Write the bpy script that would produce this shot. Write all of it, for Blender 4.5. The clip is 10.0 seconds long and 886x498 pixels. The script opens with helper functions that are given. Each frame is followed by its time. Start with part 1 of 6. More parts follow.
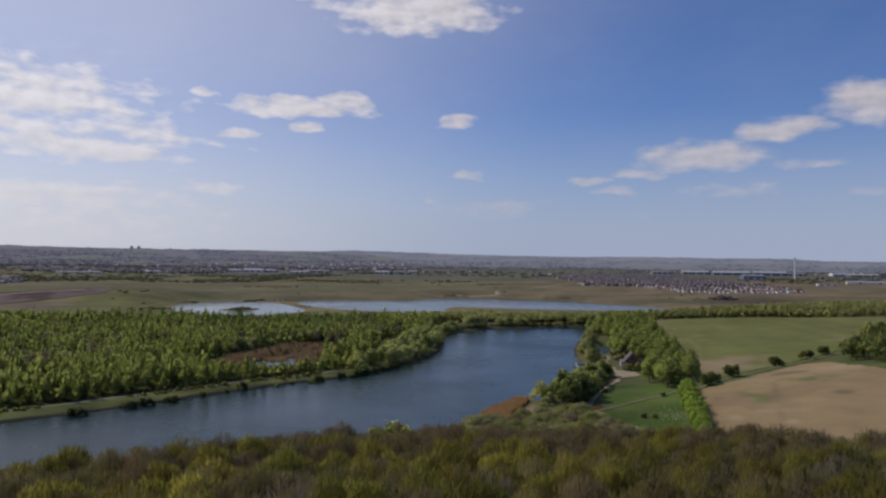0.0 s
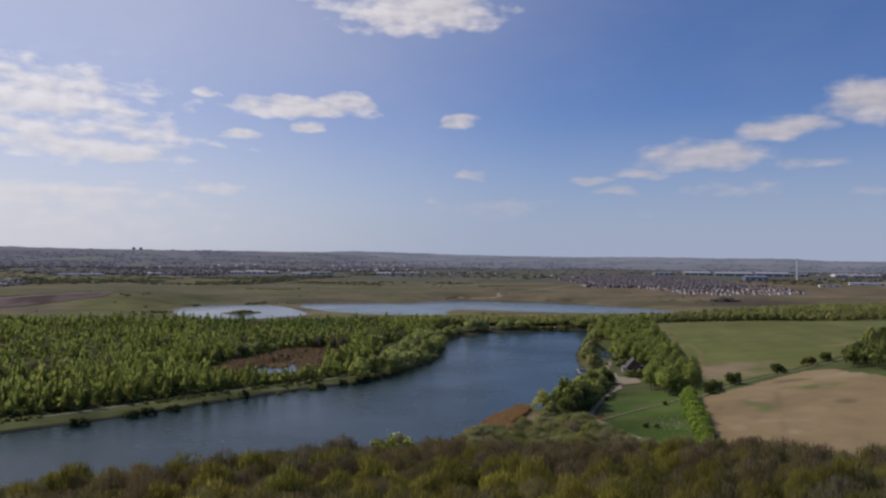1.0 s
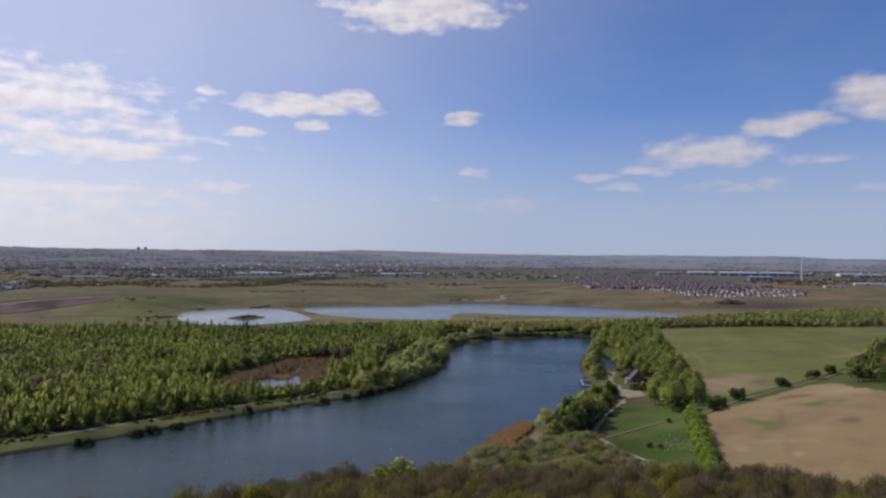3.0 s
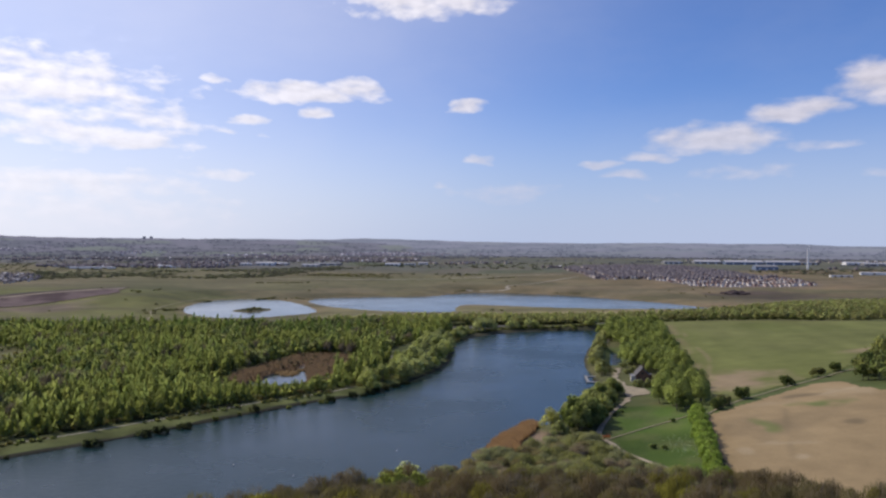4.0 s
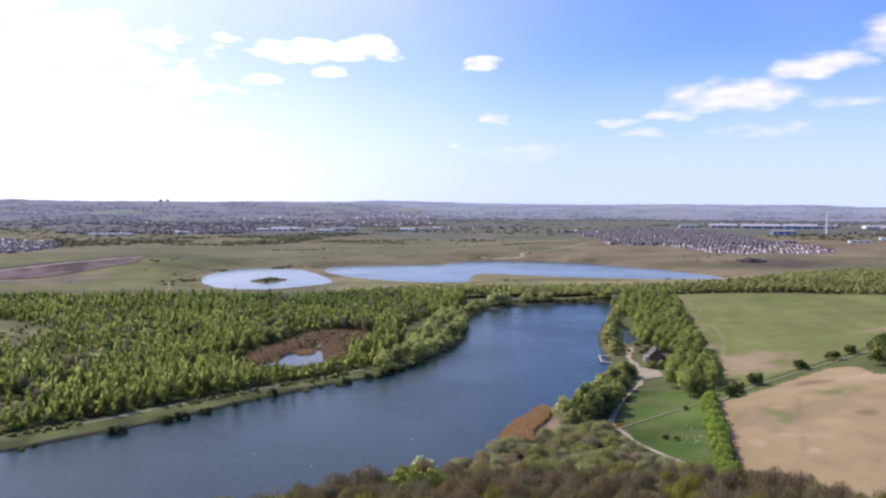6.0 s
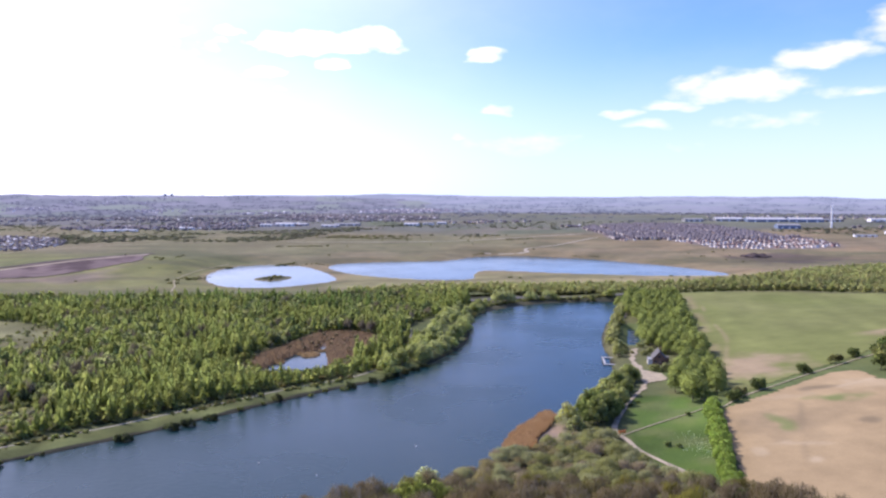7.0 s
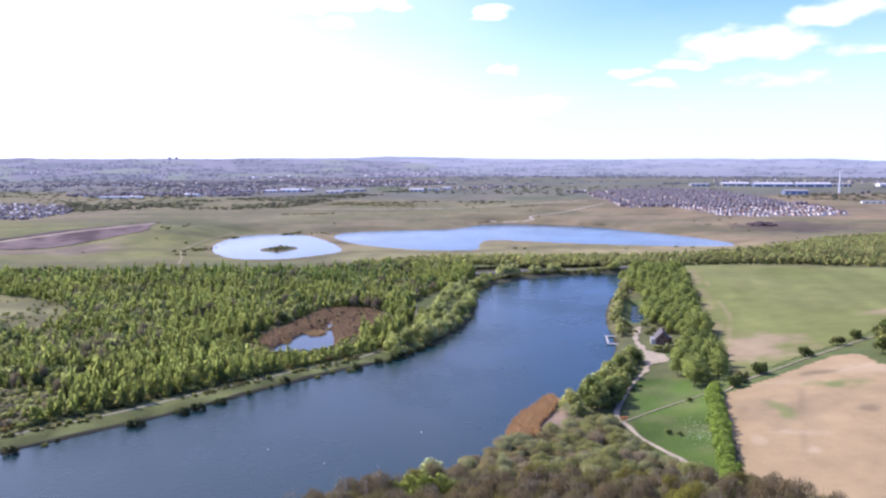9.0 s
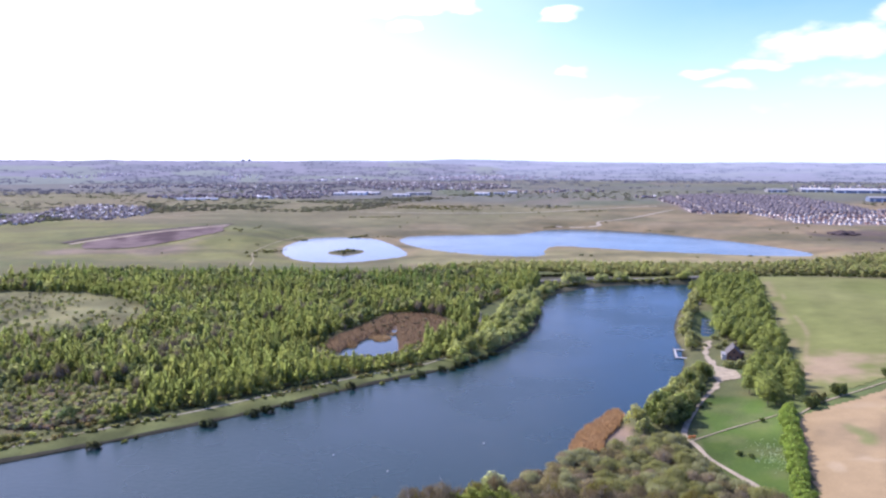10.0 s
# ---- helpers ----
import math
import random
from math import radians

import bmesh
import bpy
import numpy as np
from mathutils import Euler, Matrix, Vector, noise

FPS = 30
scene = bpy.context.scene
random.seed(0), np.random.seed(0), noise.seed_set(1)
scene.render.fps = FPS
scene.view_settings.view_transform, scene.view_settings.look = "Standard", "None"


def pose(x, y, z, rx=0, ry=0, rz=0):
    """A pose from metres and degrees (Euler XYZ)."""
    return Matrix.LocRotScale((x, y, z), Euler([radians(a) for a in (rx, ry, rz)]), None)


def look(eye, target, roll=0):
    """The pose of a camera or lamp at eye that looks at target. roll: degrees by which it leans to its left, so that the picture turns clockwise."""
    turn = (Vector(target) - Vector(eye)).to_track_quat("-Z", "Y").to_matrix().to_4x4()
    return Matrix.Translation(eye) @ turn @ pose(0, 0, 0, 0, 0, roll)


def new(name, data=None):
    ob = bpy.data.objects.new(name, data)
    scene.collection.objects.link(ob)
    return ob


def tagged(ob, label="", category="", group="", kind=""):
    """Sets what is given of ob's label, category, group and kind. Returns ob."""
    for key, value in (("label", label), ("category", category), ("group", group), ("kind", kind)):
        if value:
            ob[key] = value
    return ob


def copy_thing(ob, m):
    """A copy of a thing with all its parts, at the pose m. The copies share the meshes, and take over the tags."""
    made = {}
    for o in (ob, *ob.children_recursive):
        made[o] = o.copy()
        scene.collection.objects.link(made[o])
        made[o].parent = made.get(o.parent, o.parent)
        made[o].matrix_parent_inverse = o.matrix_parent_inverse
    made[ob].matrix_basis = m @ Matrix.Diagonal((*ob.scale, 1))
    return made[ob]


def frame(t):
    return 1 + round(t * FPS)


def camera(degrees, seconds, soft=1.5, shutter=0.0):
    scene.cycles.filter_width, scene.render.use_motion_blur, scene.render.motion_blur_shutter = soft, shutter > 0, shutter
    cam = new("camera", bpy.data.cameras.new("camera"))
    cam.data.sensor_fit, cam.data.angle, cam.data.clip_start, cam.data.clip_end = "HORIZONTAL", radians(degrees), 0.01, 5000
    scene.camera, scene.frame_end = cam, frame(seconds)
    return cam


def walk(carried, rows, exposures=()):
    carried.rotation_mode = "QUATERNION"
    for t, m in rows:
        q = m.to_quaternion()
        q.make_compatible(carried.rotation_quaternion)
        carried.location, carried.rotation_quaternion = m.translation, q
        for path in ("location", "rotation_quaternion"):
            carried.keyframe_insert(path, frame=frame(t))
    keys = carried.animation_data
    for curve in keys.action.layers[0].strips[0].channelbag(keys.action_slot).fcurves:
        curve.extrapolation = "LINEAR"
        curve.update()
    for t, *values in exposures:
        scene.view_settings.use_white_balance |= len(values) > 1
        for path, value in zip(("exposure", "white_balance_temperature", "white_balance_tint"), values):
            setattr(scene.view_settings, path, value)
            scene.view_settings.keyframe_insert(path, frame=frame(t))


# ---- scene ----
cam = camera(64.6, 10.0, soft=2.4)

PATH = [
    (0, (-0.017, 4.182, 55.812), (-0.024, 6.181, 55.848), 0.7),
    (0.5, (0.103, 4.175, 57.453), (0.094, 6.175, 57.49), 0.6),
    (1, (0.128, 4.173, 59.127), (0.116, 6.172, 59.163), 0.6),
    (1.5, (0.12, 4.048, 60.956), (0.105, 6.048, 60.992), 0.6),
    (2, (0.355, 4.207, 62.957), (0.336, 6.207, 62.992), 0.5),
    (2.5, (0.502, 4.384, 64.75), (0.482, 6.384, 64.784), 0.5),
    (4, (0.494, 3.792, 72.058), (0.457, 5.791, 72.051), 0.3),
    (4.5, (0.66, 3.787, 74.861), (0.614, 5.786, 74.822), 0.3),
    (5, (0.679, 3.695, 77.753), (0.62, 5.693, 77.681), 0.2),
    (5.5, (0.644, 3.617, 80.486), (0.574, 5.613, 80.382), 0.2),
    (7, (0.982, 2.974, 89.376), (0.892, 4.967, 89.233), -0.1),
    (7.5, (1.143, 2.905, 91.967), (1.049, 4.895, 91.797), -0.1),
    (8, (1.161, 2.829, 94.71), (1.061, 4.816, 94.509), -0.1),
    (8.5, (1.143, 2.726, 97.453), (1.04, 4.71, 97.221), -0.2),
    (9, (1.269, 2.695, 99.958), (1.164, 4.676, 99.705), -0.2),
    (9.5, (1.061, 2.563, 102.067), (0.924, 4.543, 101.817), -0.2),
    (10, (1.055, 2.337, 103.244), (0.767, 4.3, 102.998), -0.0),
]
EXPOSURES = [(0, -0.74, 6500, 13), (2.5, -0.63, 6500, 14), (4.0, -0.27, 6350, 14), (4.5, -0.13, 6300, 15), (5.5, 0.18, 6150, 20), (7.0, 0.67, 5850, 25), (8.0, 0.8, 5750, 27), (10, 0.9, 5720, 27)]
walk(cam, [(t, look(eye, target, roll)) for t, eye, target, roll in PATH], EXPOSURES)

# ---- world, sun and exposure ----
SUN_AZ, SUN_EL = -66.0, 45.0


def sun_way():
    a, e = radians(SUN_AZ), radians(SUN_EL)
    return Vector((math.sin(a) * math.cos(e), math.cos(a) * math.cos(e), math.sin(e)))


# the bright haze lies below the sun, towards the north-west
HAZE_WAY = (-0.567, 0.443, 0.695)
# clouds of the day: bearing, height, half width and half height in degrees, thickness
CLOUDS = [
    (-2.5, 19.6, 7.0, 2.3, 1.0), (-9.8, 19.9, 2.7, 0.7, 0.5), (-4.8, 18.5, 3.6, 1.1, 0.8),
    (-12.6, 12.0, 5.8, 1.0, 1.0), (-8.4, 12.4, 2.3, 0.9, 1.0), (-16.3, 12.0, 2.0, 0.7, 0.9), (-11.7, 10.4, 2.0, 0.6, 0.9), (-19.0, 12.7, 1.1, 0.45, 0.7),
    (-16.7, 9.6, 1.8, 0.5, 0.8), (-18.2, 8.8, 1.4, 0.3, 0.4), (-15.6, 8.7, 1.0, 0.3, 0.4),
    (1.1, 11.2, 1.9, 0.6, 0.9), (1.8, 7.0, 1.5, 0.4, 0.65), (3.6, 4.2, 3.2, 0.8, 0.42), (-0.8, 5.0, 0.7, 0.25, 0.35),
    (20.2, 8.1, 4.5, 1.25, 1.0), (17.5, 8.1, 1.8, 0.9, 0.8), (14.9, 7.0, 2.1, 0.45, 0.65), (12.1, 6.5, 1.3, 0.35, 0.65), (13.6, 5.6, 1.5, 0.36, 0.65), (15.8, 4.0, 1.0, 0.3, 0.4),
    (25.6, 9.8, 3.0, 0.9, 0.95), (27.1, 7.4, 2.2, 0.45, 0.5), (22.4, 5.6, 3.0, 0.45, 0.38), (31.2, 11.1, 3.0, 1.75, 1.0), (31.2, 5.2, 1.5, 0.4, 0.42),
    (-31.2, 11.2, 8.0, 3.0, 0.85), (-26.0, 12.6, 4.9, 1.0, 0.5), (-28.2, 7.9, 8.5, 1.3, 0.85), (-23.7, 9.3, 4.3, 1.2, 0.7), (-25.0, 7.5, 4.3, 0.7, 0.8),
    (-28.5, 9.8, 9.0, 4.4, 0.55), (-19.6, 5.6, 3.0, 0.7, 0.7), (-29.5, 4.3, 9.6, 1.4, 0.75), (-30.5, 2.2, 14.0, 2.0, 0.6), (-32.0, 9.3, 4.0, 1.1, 0.8),
]


def node(nt, kind, ins=(), **props):
    n = nt.nodes.new(kind)
    if "operation" in props:
        n.operation = props["operation"]
    if "data_type" in props:
        n.data_type = props["data_type"]
    if "blend_type" in props:
        n.blend_type = props["blend_type"]
    if "interpolation_type" in props:
        n.interpolation_type = props["interpolation_type"]
    if "noise_dimensions" in props:
        n.noise_dimensions = props["noise_dimensions"]
    if "attribute_name" in props:
        n.attribute_name = props["attribute_name"]
    for k, v in dict(ins).items():
        if isinstance(v, bpy.types.NodeSocket):
            nt.links.new(v, n.inputs[k])
        else:
            n.inputs[k].default_value = v
    return n


def maths(nt, op, a, b=0.0, c=0.0):
    return node(nt, "ShaderNodeMath", {0: a, 1: b, 2: c}, operation=op).outputs[0]


def times_value(nt, colour, value):
    g = node(nt, "ShaderNodeCombineXYZ", {0: value, 1: value, 2: value}).outputs[0]
    return node(nt, "ShaderNodeMix", {0: 1.0, 6: colour, 7: g}, data_type="RGBA", blend_type="MULTIPLY").outputs[2]


def build_world():
    w = bpy.data.worlds.new("sky")
    scene.world = w
    w.use_nodes = True
    nt = w.node_tree
    nt.nodes.clear()
    sky = node(nt, "ShaderNodeTexSky")
    sky.sky_type, sky.sun_disc = "NISHITA", False
    sky.sun_elevation, sky.sun_rotation = radians(SUN_EL), radians(SUN_AZ)
    sky.altitude, sky.air_density, sky.dust_density, sky.ozone_density = 60.0, 1.0, 0.35, 3.5
    blue = node(nt, "ShaderNodeMix", {0: 1.0, 6: sky.outputs[0], 7: (0.915, 1.085, 1.5, 1)}, data_type="RGBA", blend_type="MULTIPLY").outputs[2]
    way = node(nt, "ShaderNodeTexCoord").outputs["Generated"]
    xyz = node(nt, "ShaderNodeSeparateXYZ", {0: way})
    az = maths(nt, "MULTIPLY", maths(nt, "ARCTAN2", xyz.outputs[0], xyz.outputs[1]), 57.2958)
    el = maths(nt, "MULTIPLY", maths(nt, "ARCSINE", xyz.outputs[2]), 57.2958)
    uv = node(nt, "ShaderNodeCombineXYZ", {0: az, 1: el}).outputs[0]
    stretch = node(nt, "ShaderNodeVectorMath", {0: uv, 1: (0.42, 0.95, 0.0)}, operation="MULTIPLY").outputs[0]
    billow = node(nt, "ShaderNodeTexNoise", {"Vector": stretch, "Scale": 1.0, "Detail": 6.0, "Roughness": 0.5}, noise_dimensions="2D")
    wisp = node(nt, "ShaderNodeTexNoise", {"Vector": stretch, "Scale": 0.23, "Detail": 5.0, "Roughness": 0.6}, noise_dimensions="2D")
    bend = node(nt, "ShaderNodeTexNoise", {"Vector": stretch, "Scale": 0.55, "Detail": 3.0, "Roughness": 0.5}, noise_dimensions="2D").outputs["Color"]
    bend = node(nt, "ShaderNodeVectorMath", {0: bend, 1: (0.5, 0.5, 0.0)}, operation="SUBTRACT").outputs[0]
    bent = node(nt, "ShaderNodeVectorMath", {0: bend, 1: (3.4, 1.1, 0.0), 2: uv}, operation="MULTIPLY_ADD").outputs[0]
    thick = None
    for a, e, aw, eh, much in CLOUDS:
        d = node(nt, "ShaderNodeVectorMath", {0: bent, 1: (a, e, 0.0)}, operation="SUBTRACT").outputs[0]
        d = node(nt, "ShaderNodeVectorMath", {0: d, 1: (0.85 / aw, 0.8 / eh, 0.0)}, operation="MULTIPLY").outputs[0]
        # flatter below than above
        under = node(nt, "ShaderNodeVectorMath", {0: d, 1: (1.0, -1.5, 0.0)}, operation="MULTIPLY").outputs[0]
        d = node(nt, "ShaderNodeVectorMath", {0: d, 1: under}, operation="MAXIMUM").outputs[0]
        d = node(nt, "ShaderNodeVectorMath", {0: d, 1: d}, operation="DOT_PRODUCT").outputs["Value"]
        m = maths(nt, "MULTIPLY", maths(nt, "SUBTRACT", 1.0, d), much)
        thick = m if thick is None else maths(nt, "MAXIMUM", thick, m)
    thick = maths(nt, "MAXIMUM", thick, -1.2)
    rough = maths(nt, "MULTIPLY_ADD", billow.outputs[0], 1.5, -0.75)
    body = maths(nt, "ADD", thick, rough)
    cover = node(nt, "ShaderNodeMapRange", {0: body, 1: -0.22, 2: 0.95}, interpolation_type="SMOOTHSTEP").outputs[0]
    solid = cover
    # thin high veil, denser towards the sun
    veil = node(nt, "ShaderNodeMapRange", {0: wisp.outputs[0], 1: 0.4, 2: 0.75, 3: 0.0, 4: 0.04}).outputs[0]
    sunny = node(nt, "ShaderNodeVectorMath", {0: way, 1: HAZE_WAY}, operation="DOT_PRODUCT").outputs["Value"]
    glow = node(nt, "ShaderNodeMapRange", {0: sunny, 1: 0.38, 2: 0.95}, interpolation_type="SMOOTHSTEP").outputs[0]
    cover = maths(nt, "MAXIMUM", maths(nt, "MULTIPLY", cover, 0.9), maths(nt, "MULTIPLY_ADD", glow, 0.5, veil))
    aside = node(nt, "ShaderNodeVectorMath", {0: stretch, 1: (-0.22, 0.3, 0.0)}, operation="ADD").outputs[0]
    other = node(nt, "ShaderNodeTexNoise", {"Vector": aside, "Scale": 1.0, "Detail": 4.0, "Roughness": 0.55}, noise_dimensions="2D")
    relief = maths(nt, "MULTIPLY_ADD", maths(nt, "MULTIPLY", maths(nt, "SUBTRACT", billow.outputs[0], other.outputs[0]), solid), 0.5, 1.02)
    white = node(nt, "ShaderNodeMix", {0: glow, 6: (8.3, 7.9, 8.3, 1), 7: (12.6, 12.3, 12.4, 1)}, data_type="RGBA").outputs[2]
    white = times_value(nt, white, node(nt, "ShaderNodeClamp", {0: relief, 1: 0.72, 2: 1.12}).outputs[0])
    mixed = node(nt, "ShaderNodeMix", {0: cover, 6: blue, 7: white}, data_type="RGBA").outputs[2]
    # pale air low over the land, all the way round
    low = node(nt, "ShaderNodeMapRange", {0: el, 1: -1.0, 2: 13.0, 3: 0.95, 4: 0.0}, interpolation_type="SMOOTHSTEP").outputs[0]
    air = node(nt, "ShaderNodeMix", {0: glow, 6: (5.6, 6.6, 8.8, 1), 7: (12.8, 12.6, 12.6, 1)}, data_type="RGBA").outputs[2]
    mixed = node(nt, "ShaderNodeMix", {0: low, 6: mixed, 7: air}, data_type="RGBA").outputs[2]
    bg = node(nt, "ShaderNodeBackground", {"Color": mixed, "Strength": 0.1})
    node(nt, "ShaderNodeOutputWorld", {"Surface": bg.outputs[0]})


build_world()
sun = new("sun", bpy.data.lights.new("sun", "SUN"))
sun.data.energy, sun.data.angle, sun.data.color = 3.5, radians(0.6), (1.0, 0.905, 0.735)
sun.matrix_world = look(sun_way() * 100, (0, 0, 0))


# ---- materials ----
def material(name):
    m = bpy.data.materials.new(name)
    m.use_nodes = True
    m.node_tree.nodes.clear()
    return m, m.node_tree


def finish(nt, shader):
    node(nt, "ShaderNodeOutputMaterial", {"Surface": shader})


def noise_tex(nt, scale, detail=4.0, rough=0.55, vector=None):
    if vector is None:
        vector = node(nt, "ShaderNodeTexCoord").outputs["Object"]
    return node(nt, "ShaderNodeTexNoise", {"Vector": vector, "Scale": scale, "Detail": detail, "Roughness": rough}).outputs[0]


def leaf_material():
    m, nt = material("foliage")
    tint = node(nt, "ShaderNodeAttribute", attribute_name="tint")
    ran = node(nt, "ShaderNodeObjectInfo").outputs["Random"]
    isl = node(nt, "ShaderNodeNewGeometry").outputs["Random Per Island"]
    v = maths(nt, "MULTIPLY_ADD", isl, 0.14, maths(nt, "MULTIPLY_ADD", ran, 0.18, 0.86))
    col = times_value(nt, tint.outputs["Color"], v)
    d = node(nt, "ShaderNodeBsdfDiffuse", {"Color": col, "Roughness": 0.6})
    thin = node(nt, "ShaderNodeMix", {0: 1.0, 6: col, 7: (1.42, 1.48, 1.0, 1)}, data_type="RGBA", blend_type="MULTIPLY").outputs[2]
    tr = node(nt, "ShaderNodeBsdfTranslucent", {"Color": thin})
    # leaves let light through, twigs and dead stems hardly do
    much = maths(nt, "MULTIPLY", tint.outputs["Alpha"], 0.7)
    finish(nt, node(nt, "ShaderNodeMixShader", {0: much, 1: d.outputs[0], 2: tr.outputs[0]}).outputs[0])
    return m


def tinted_material(name, rough=0.85, scale=0.6, low=0.75, high=1.25, bump=0.0):
    """Colour from the mesh's tint, broken up by grain at two sizes."""
    m, nt = material(name)
    tint = node(nt, "ShaderNodeAttribute", attribute_name="tint").outputs["Color"]
    a, b = noise_tex(nt, scale), noise_tex(nt, scale * 9)
    v = node(nt, "ShaderNodeMapRange", {0: maths(nt, "MULTIPLY_ADD", b, 0.5, maths(nt, "MULTIPLY", a, 0.5)), 1: 0.3, 2: 0.7, 3: low, 4: high}).outputs[0]
    p = node(nt, "ShaderNodeBsdfPrincipled", {"Base Color": times_value(nt, tint, v), "Roughness": rough, "Specular IOR Level": 0.2})
    if bump:
        bp = node(nt, "ShaderNodeBump", {"Height": b, "Strength": bump, "Distance": 0.2})
        nt.links.new(bp.outputs[0], p.inputs["Normal"])
    finish(nt, p.outputs[0])
    return m


def plain_material(name, colour, rough=0.6, metal=0.0, scale=2.0, spread=0.25, bump=0.0):
    m, nt = material(name)
    a, b = noise_tex(nt, scale), noise_tex(nt, scale * 7)
    v = node(nt, "ShaderNodeMapRange", {0: maths(nt, "MULTIPLY_ADD", b, 0.4, maths(nt, "MULTIPLY", a, 0.6)), 1: 0.3, 2: 0.7, 3: 1 - spread, 4: 1 + spread}).outputs[0]
    rgb = node(nt, "ShaderNodeRGB")
    rgb.outputs[0].default_value = (*colour, 1)
    p = node(nt, "ShaderNodeBsdfPrincipled", {"Base Color": times_value(nt, rgb.outputs[0], v), "Roughness": rough, "Metallic": metal, "Specular IOR Level": 0.12 if rough > 0.5 else 0.5})
    if bump:
        bp = node(nt, "ShaderNodeBump", {"Height": b, "Strength": bump, "Distance": 0.1})
        nt.links.new(bp.outputs[0], p.inputs["Normal"])
    finish(nt, p.outputs[0])
    return m


def ground_material():
    m, nt = material("open_ground")
    pos = node(nt, "ShaderNodeTexCoord").outputs["Object"]
    tint = node(nt, "ShaderNodeAttribute", attribute_name="tint").outputs["Color"]
    big = noise_tex(nt, 0.012, 5.0, 0.6, pos)
    mid = noise_tex(nt, 0.07, 5.0, 0.6, pos)
    fine = noise_tex(nt, 0.9, 4.0, 0.65, pos)
    v = maths(nt, "ADD", maths(nt, "MULTIPLY", big, 0.35), maths(nt, "ADD", maths(nt, "MULTIPLY", mid, 0.35), maths(nt, "MULTIPLY", fine, 0.3)))
    v = node(nt, "ShaderNodeMapRange", {0: v, 1: 0.3, 2: 0.7, 3: 0.6, 4: 1.4}).outputs[0]
    col = times_value(nt, tint, v)
    dry = node(nt, "ShaderNodeMapRange", {0: mid, 1: 0.48, 2: 0.72, 3: 0.0, 4: 0.35}).outputs[0]
    warm = node(nt, "ShaderNodeMix", {0: 1.0, 6: col, 7: (1.25, 1.0, 0.8, 1)}, data_type="RGBA", blend_type="MULTIPLY").outputs[2]
    col = node(nt, "ShaderNodeMix", {0: dry, 6: col, 7: warm}, data_type="RGBA").outputs[2]
    bp = node(nt, "ShaderNodeBump", {"Height": fine, "Strength": 0.6, "Distance": 0.35})
    p = node(nt, "ShaderNodeBsdfPrincipled", {"Base Color": col, "Roughness": 0.95, "Specular IOR Level": 0.1, "Normal": bp.outputs[0]})
    finish(nt, p.outputs[0])
    return m


def water_material(name, calm, mirror=1.36):
    m, nt = material(name)
    pos = node(nt, "ShaderNodeTexCoord").outputs["Object"]
    drift = node(nt, "ShaderNodeVectorMath", {0: pos, 1: (0.7, 1.3, 1.0)}, operation="MULTIPLY").outputs[0]
    ripple = noise_tex(nt, 0.55, 4.0, 0.6, drift)
    gust = noise_tex(nt, 0.012, 4.0, 0.6, pos)
    st = node(nt, "ShaderNodeMapRange", {0: gust, 1: 0.35, 2: 0.65, 3: 0.24 * calm, 4: 0.46 * calm}).outputs[0]
    bp = node(nt, "ShaderNodeBump", {"Height": ripple, "Strength": st, "Distance": 0.35})
    murk = node(nt, "ShaderNodeMix", {0: gust, 6: (0.004, 0.0225, 0.026, 1), 7: (0.0058, 0.0285, 0.0335, 1)}, data_type="RGBA").outputs[2]
    rg = node(nt, "ShaderNodeMapRange", {0: gust, 1: 0.35, 2: 0.65, 3: 0.2 * calm, 4: 0.32 * calm}).outputs[0]
    p = node(nt, "ShaderNodeBsdfPrincipled", {"Base Color": murk, "Roughness": rg, "IOR": mirror, "Normal": bp.outputs[0]})
    finish(nt, p.outputs[0])
    return m


def soil_material():
    """Pale dry ploughed soil with tramlines, damp hollows and thin green patches."""
    m, nt = material("dry_soil")
    pos = node(nt, "ShaderNodeTexCoord").outputs["Object"]
    tint = node(nt, "ShaderNodeAttribute", attribute_name="tint").outputs["Color"]
    big, mid, fine = noise_tex(nt, 0.02, 5, 0.6, pos), noise_tex(nt, 0.12, 5, 0.6, pos), noise_tex(nt, 1.5, 4, 0.65, pos)
    v = maths(nt, "ADD", maths(nt, "MULTIPLY", big, 0.45), maths(nt, "ADD", maths(nt, "MULTIPLY", mid, 0.35), maths(nt, "MULTIPLY", fine, 0.2)))
    v = node(nt, "ShaderNodeMapRange", {0: v, 1: 0.34, 2: 0.66, 3: 0.78, 4: 1.2}).outputs[0]
    bp = node(nt, "ShaderNodeBump", {"Height": fine, "Strength": 0.5, "Distance": 0.15})
    p = node(nt, "ShaderNodeBsdfPrincipled", {"Base Color": times_value(nt, tint, v), "Roughness": 0.95, "Specular IOR Level": 0.1, "Normal": bp.outputs[0]})
    finish(nt, p.outputs[0])
    return m


